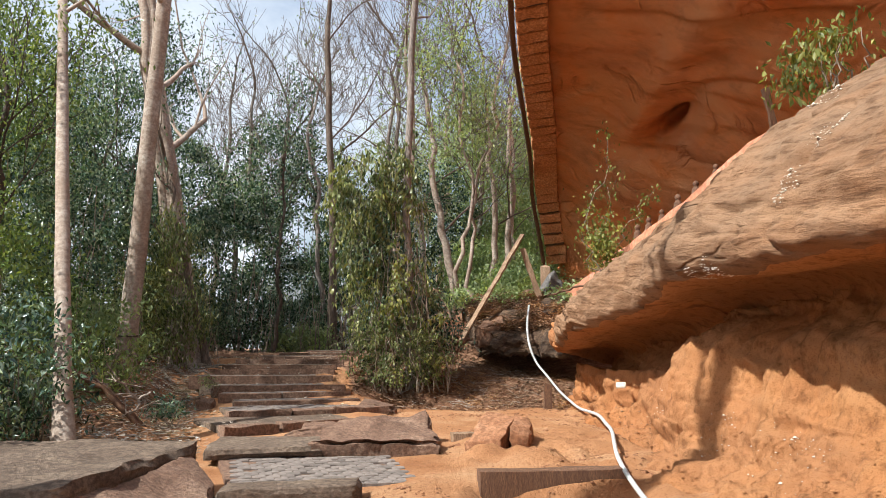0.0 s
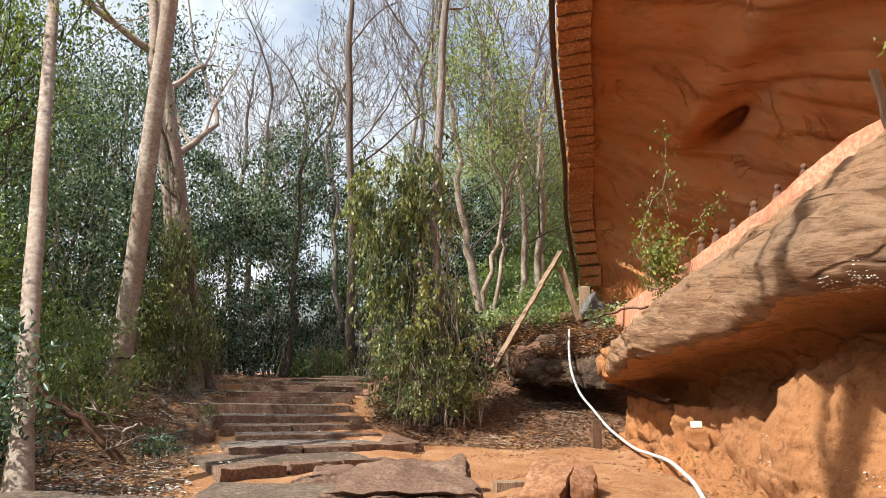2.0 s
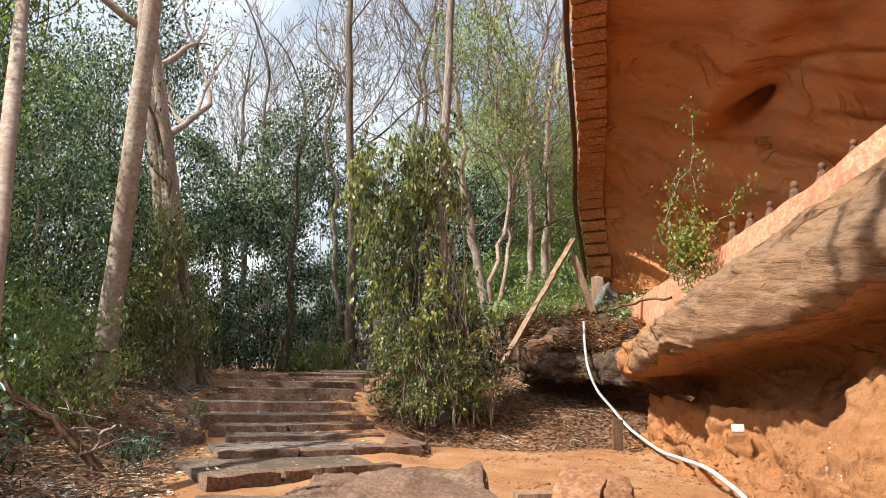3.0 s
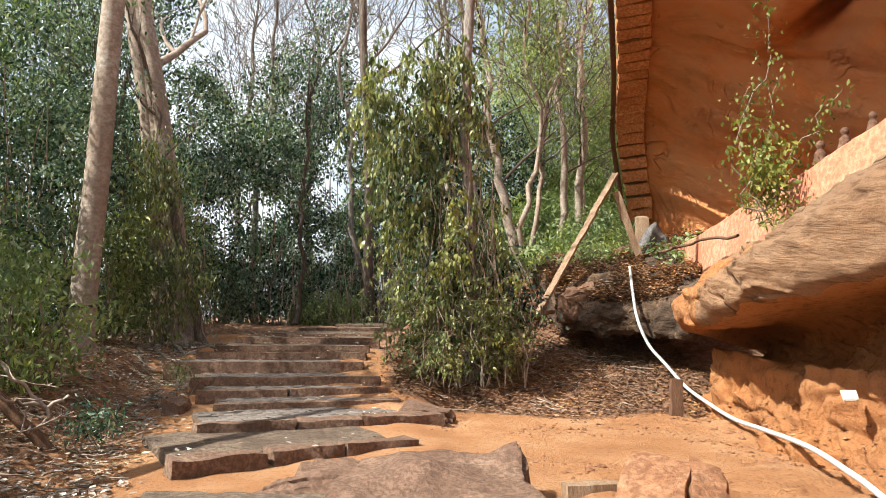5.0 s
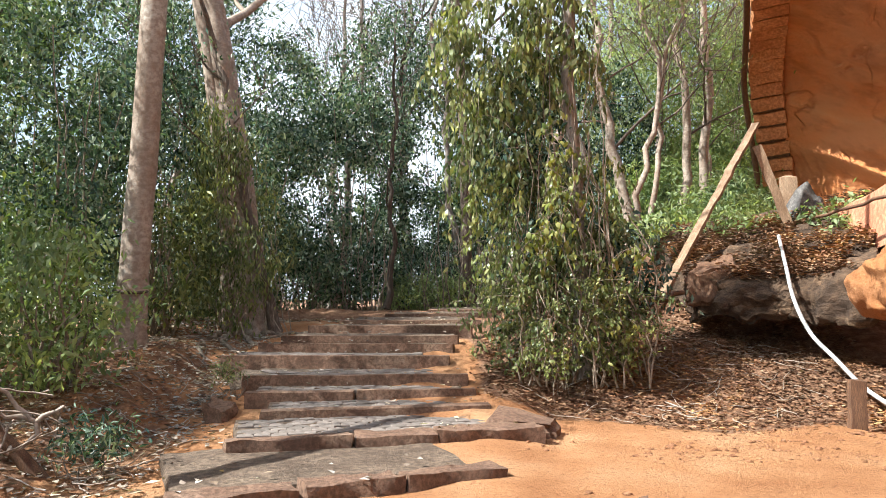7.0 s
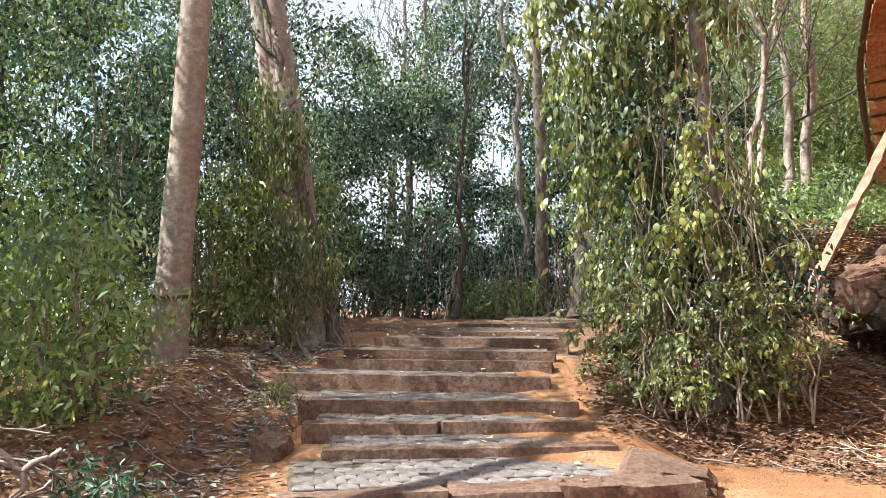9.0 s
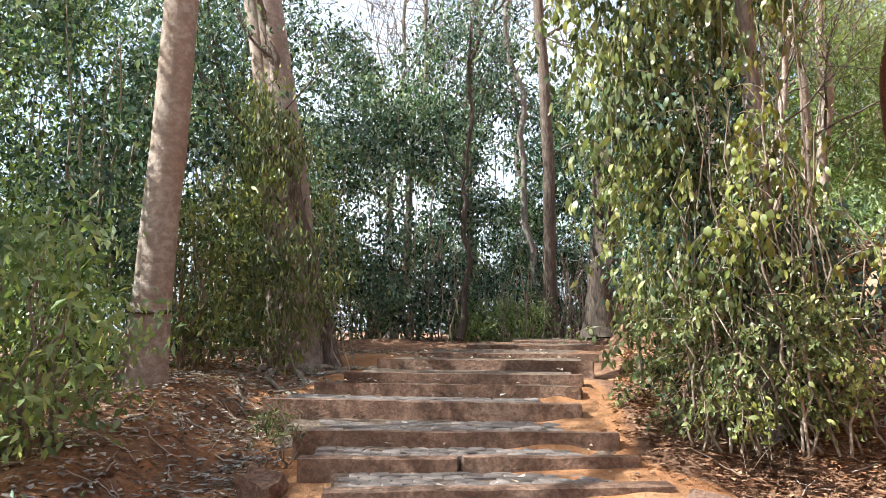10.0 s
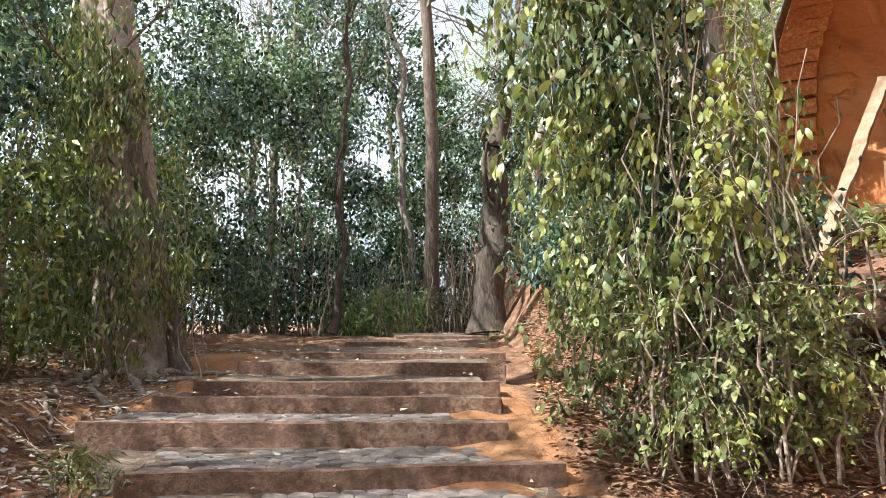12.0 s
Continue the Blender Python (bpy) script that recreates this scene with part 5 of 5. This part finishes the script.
px, py = rng.uniform(-1.2, 2.6, 2600), rng.uniform(6.5, 16.5, 2600)
keep = fbm(np.stack([px, py, 0 * px], -1) * 1.1, 3, 15) + 0.5 * sstep(1.2, 2.4, px) > 0.15
px, py = px[keep], py[keep]
chips(np.stack([px, py, height(px, py) + 0.004], -1), 0.022, LOOSE, "rubble", "small orange stones and clods on the sandy flat", 61)
sel = rng.choice(np.nonzero((P[:, 1] > 5) & (P[:, 1] < 16.5) & (P[:, 2] < 0.75) & (P[:, 2] > 0.0))[0], 1500)
chips(P[sel], 0.014, WALLROCK, "rubble", "crumbled orange sandstone at the foot of the wall", 62, 0.8)
sel = rng.choice(np.nonzero((P[:, 1] > 10) & (P[:, 1] < 17) & (P[:, 2] < 0.5) & (P[:, 2] > 0.0))[0], 500)
chips(P[sel], 0.02, DRYLEAF, "rubble", "dead leaf scraps on the sand by the wall", 64, 0.3)


def flakes(spots, n, size, spread, label, seed):
    r = np.random.default_rng(seed)
    out = []
    for s in spots:
        near = np.argsort(((P - np.array(s)) ** 2).sum(1))[:max(8, int(spread * 900))]
        out.append(P[r.choice(near, n)] - np.array([0.015, 0.006, 0]))
    return chips(np.concatenate(out), size, FLAKE, "pale_flakes", label, seed, 0.7)


flakes([(2.78, 7.6, 2.28), (2.74, 8.0, 2.28), (3.3, 6.3, 3.2), (3.9, 7.6, 3.9), (2.95, 6.2, 2.7)], 110, 0.009, 0.10, "pale crumbling crust along the lip of the rock", 71)
flakes([(2.95, 10.2, 0.75), (2.9, 10.0, 0.65), (3.0, 8.6, 0.45), (3.2, 7.6, 0.40), (3.3, 7.0, 0.3)], 36, 0.008, 0.3, "scattered pale flakes fallen at the foot of the wall", 72)
flakes([(4.8, 11.0, 4.5), (4.4, 12.6, 3.9), (4.0, 13.6, 3.3)], 160, 0.011, 0.5, "pale crumbling crust along the rim", 73)


# pale leaves dropped on the treads
fp = []
for st, L, R, along, bk, kw, dd in STEP_THINGS:
    for q in range(16):
        fp.append(L + (R - L) * rng.uniform(0.03, 0.95) + bk * rng.uniform(0.02, min(dd, 0.7)) + np.array([0, 0, 0.02]))
fp = np.array(fp)
v, f = leaf_cloud(fp, 0.075, rng, droop=0.0, spread=0.3, wide=0.6, fold=0.5)
q = v.reshape(-1, 4, 3)
q[:, :, 2] = fp[:, None, 2] + np.abs(q[:, :, 2] - fp[:, None, 2]) * 0.35
tagged(mesh_ob("fallen_leaves", q.reshape(-1, 3), f, GREYLEAF), "pale dry leaves dropped on the steps", "leaf litter", kind="stuff")


# broken twigs on both banks
g = Geo()
rng = np.random.default_rng(640)
for i in range(420):
    x, y = (rng.uniform(-7.5, -4.0), rng.uniform(9, 19)) if i < 300 else (rng.uniform(-1.2, 2.0), rng.uniform(16.3, 19.5))
    if float(litter_mask(x, y)) < 0.3:
        continue
    a, l = rng.uniform(0, 6.28), rng.uniform(0.12, 0.55)
    w = wobble((x, y, 0), (x + math.cos(a) * l, y + math.sin(a) * l, 0), 5, 0.05, rng)
    w[:, 2] = height(w[:, 0], w[:, 1]) + rng.uniform(0.015, 0.05)
    g.tube(w, np.linspace(0.008, 0.004, 5), 4)
tagged(g.ob("dead_twigs", PALEBARK), "broken pale twigs lying among the dead leaves", "twigs", kind="stuff")


# ---- pavers set into the trail ----
def paver_mesh(w, d, h):
    """One scale-shaped paver with bevelled top."""
    n = 6
    out = [(-w / 2, 0), (w / 2, 0), (w / 2, d * 0.6), (w * 0.25, d * 0.95), (-w * 0.25, d * 0.95), (-w / 2, d * 0.6)]
    bm = bmesh.new()
    lo = [bm.verts.new((x, y, -h)) for x, y in out]
    mi = [bm.verts.new((x, y, -0.006)) for x, y in out]
    hi = [bm.verts.new((x * 0.93, d * 0.45 + (y - d * 0.45) * 0.93, 0)) for x, y in out]
    for a, b2 in ((lo, mi), (mi, hi)):
        for k in range(n):
            bm.faces.new((a[k], a[(k + 1) % n], b2[(k + 1) % n], b2[k]))
    bm.faces.new(hi)
    me = bpy.data.meshes.new("paver")
    bm.to_mesh(me)
    bm.free()
    me.materials.append(PAVER)
    return me


PME = paver_mesh(0.150, 0.15, 0.05)


def pave(parent, origin, along, back, wide, deep, rng, skip=0.06, edge=0.1, drop=0.0):
    """Rows of scale pavers over a bed."""
    rot = math.atan2(along[1], along[0])
    j, y = 0, 0.0
    while y < deep - 0.08:
        x = (0.075 if j % 2 else 0.0) + 0.05
        while x < wide - 0.05:
            if rng.random() > skip + (edge if x < 0.2 or x > wide - 0.3 else 0):
                o = new("paver", PME)
                p = origin + along * x + back * y
                o.location = (p[0], p[1], p[2] + rng.uniform(-0.006, 0.006) + drop * y)
                o.rotation_euler = (rng.normal(0, 0.025), rng.normal(0, 0.025), rot + rng.normal(0, 0.03))
                o.parent = parent
            x += 0.152
        y += 0.135
        j += 1


rng = np.random.default_rng(700)
panel = thing("paved_panel", "tilted panel of grey scale-shaped pavers at the foot of the trail", "paving")
c4 = [(-2.2, 8.05, 0.02), (-0.15, 8.45, 0.0), (-0.72, 10.55, 0.05), (-2.85, 9.9, 0.08)]
v, f = block([np.array(q) - np.array([0, 0, 0.03]) for q in c4], 0.15, 0.12, rng, 0.008, 0.01)
mesh_ob("bed", v, f, KERB, panel)
al = np.array(c4[1]) - np.array(c4[0])
al /= np.linalg.norm(al)
pave(panel, np.array(c4[0]) + al * 0.05, al, np.array([-0.27, 0.963, 0.02]), 1.95, 1.95, rng, 0.03, 0.05)
for i in (1, 2, 3, 4, 5):
    st, L, R, along, bk, kw, d = STEP_THINGS[i]
    w = np.linalg.norm(R - L)
    depth = min(d - kw, (0.75, 1.0, 0.5, 0.5, 0.7, 0.6)[i])
    pave(st, L + bk * kw + along * 0.12 + np.array([0, 0, -0.008]), along, bk, w - 0.5, depth, rng, 0.04, 0.12)
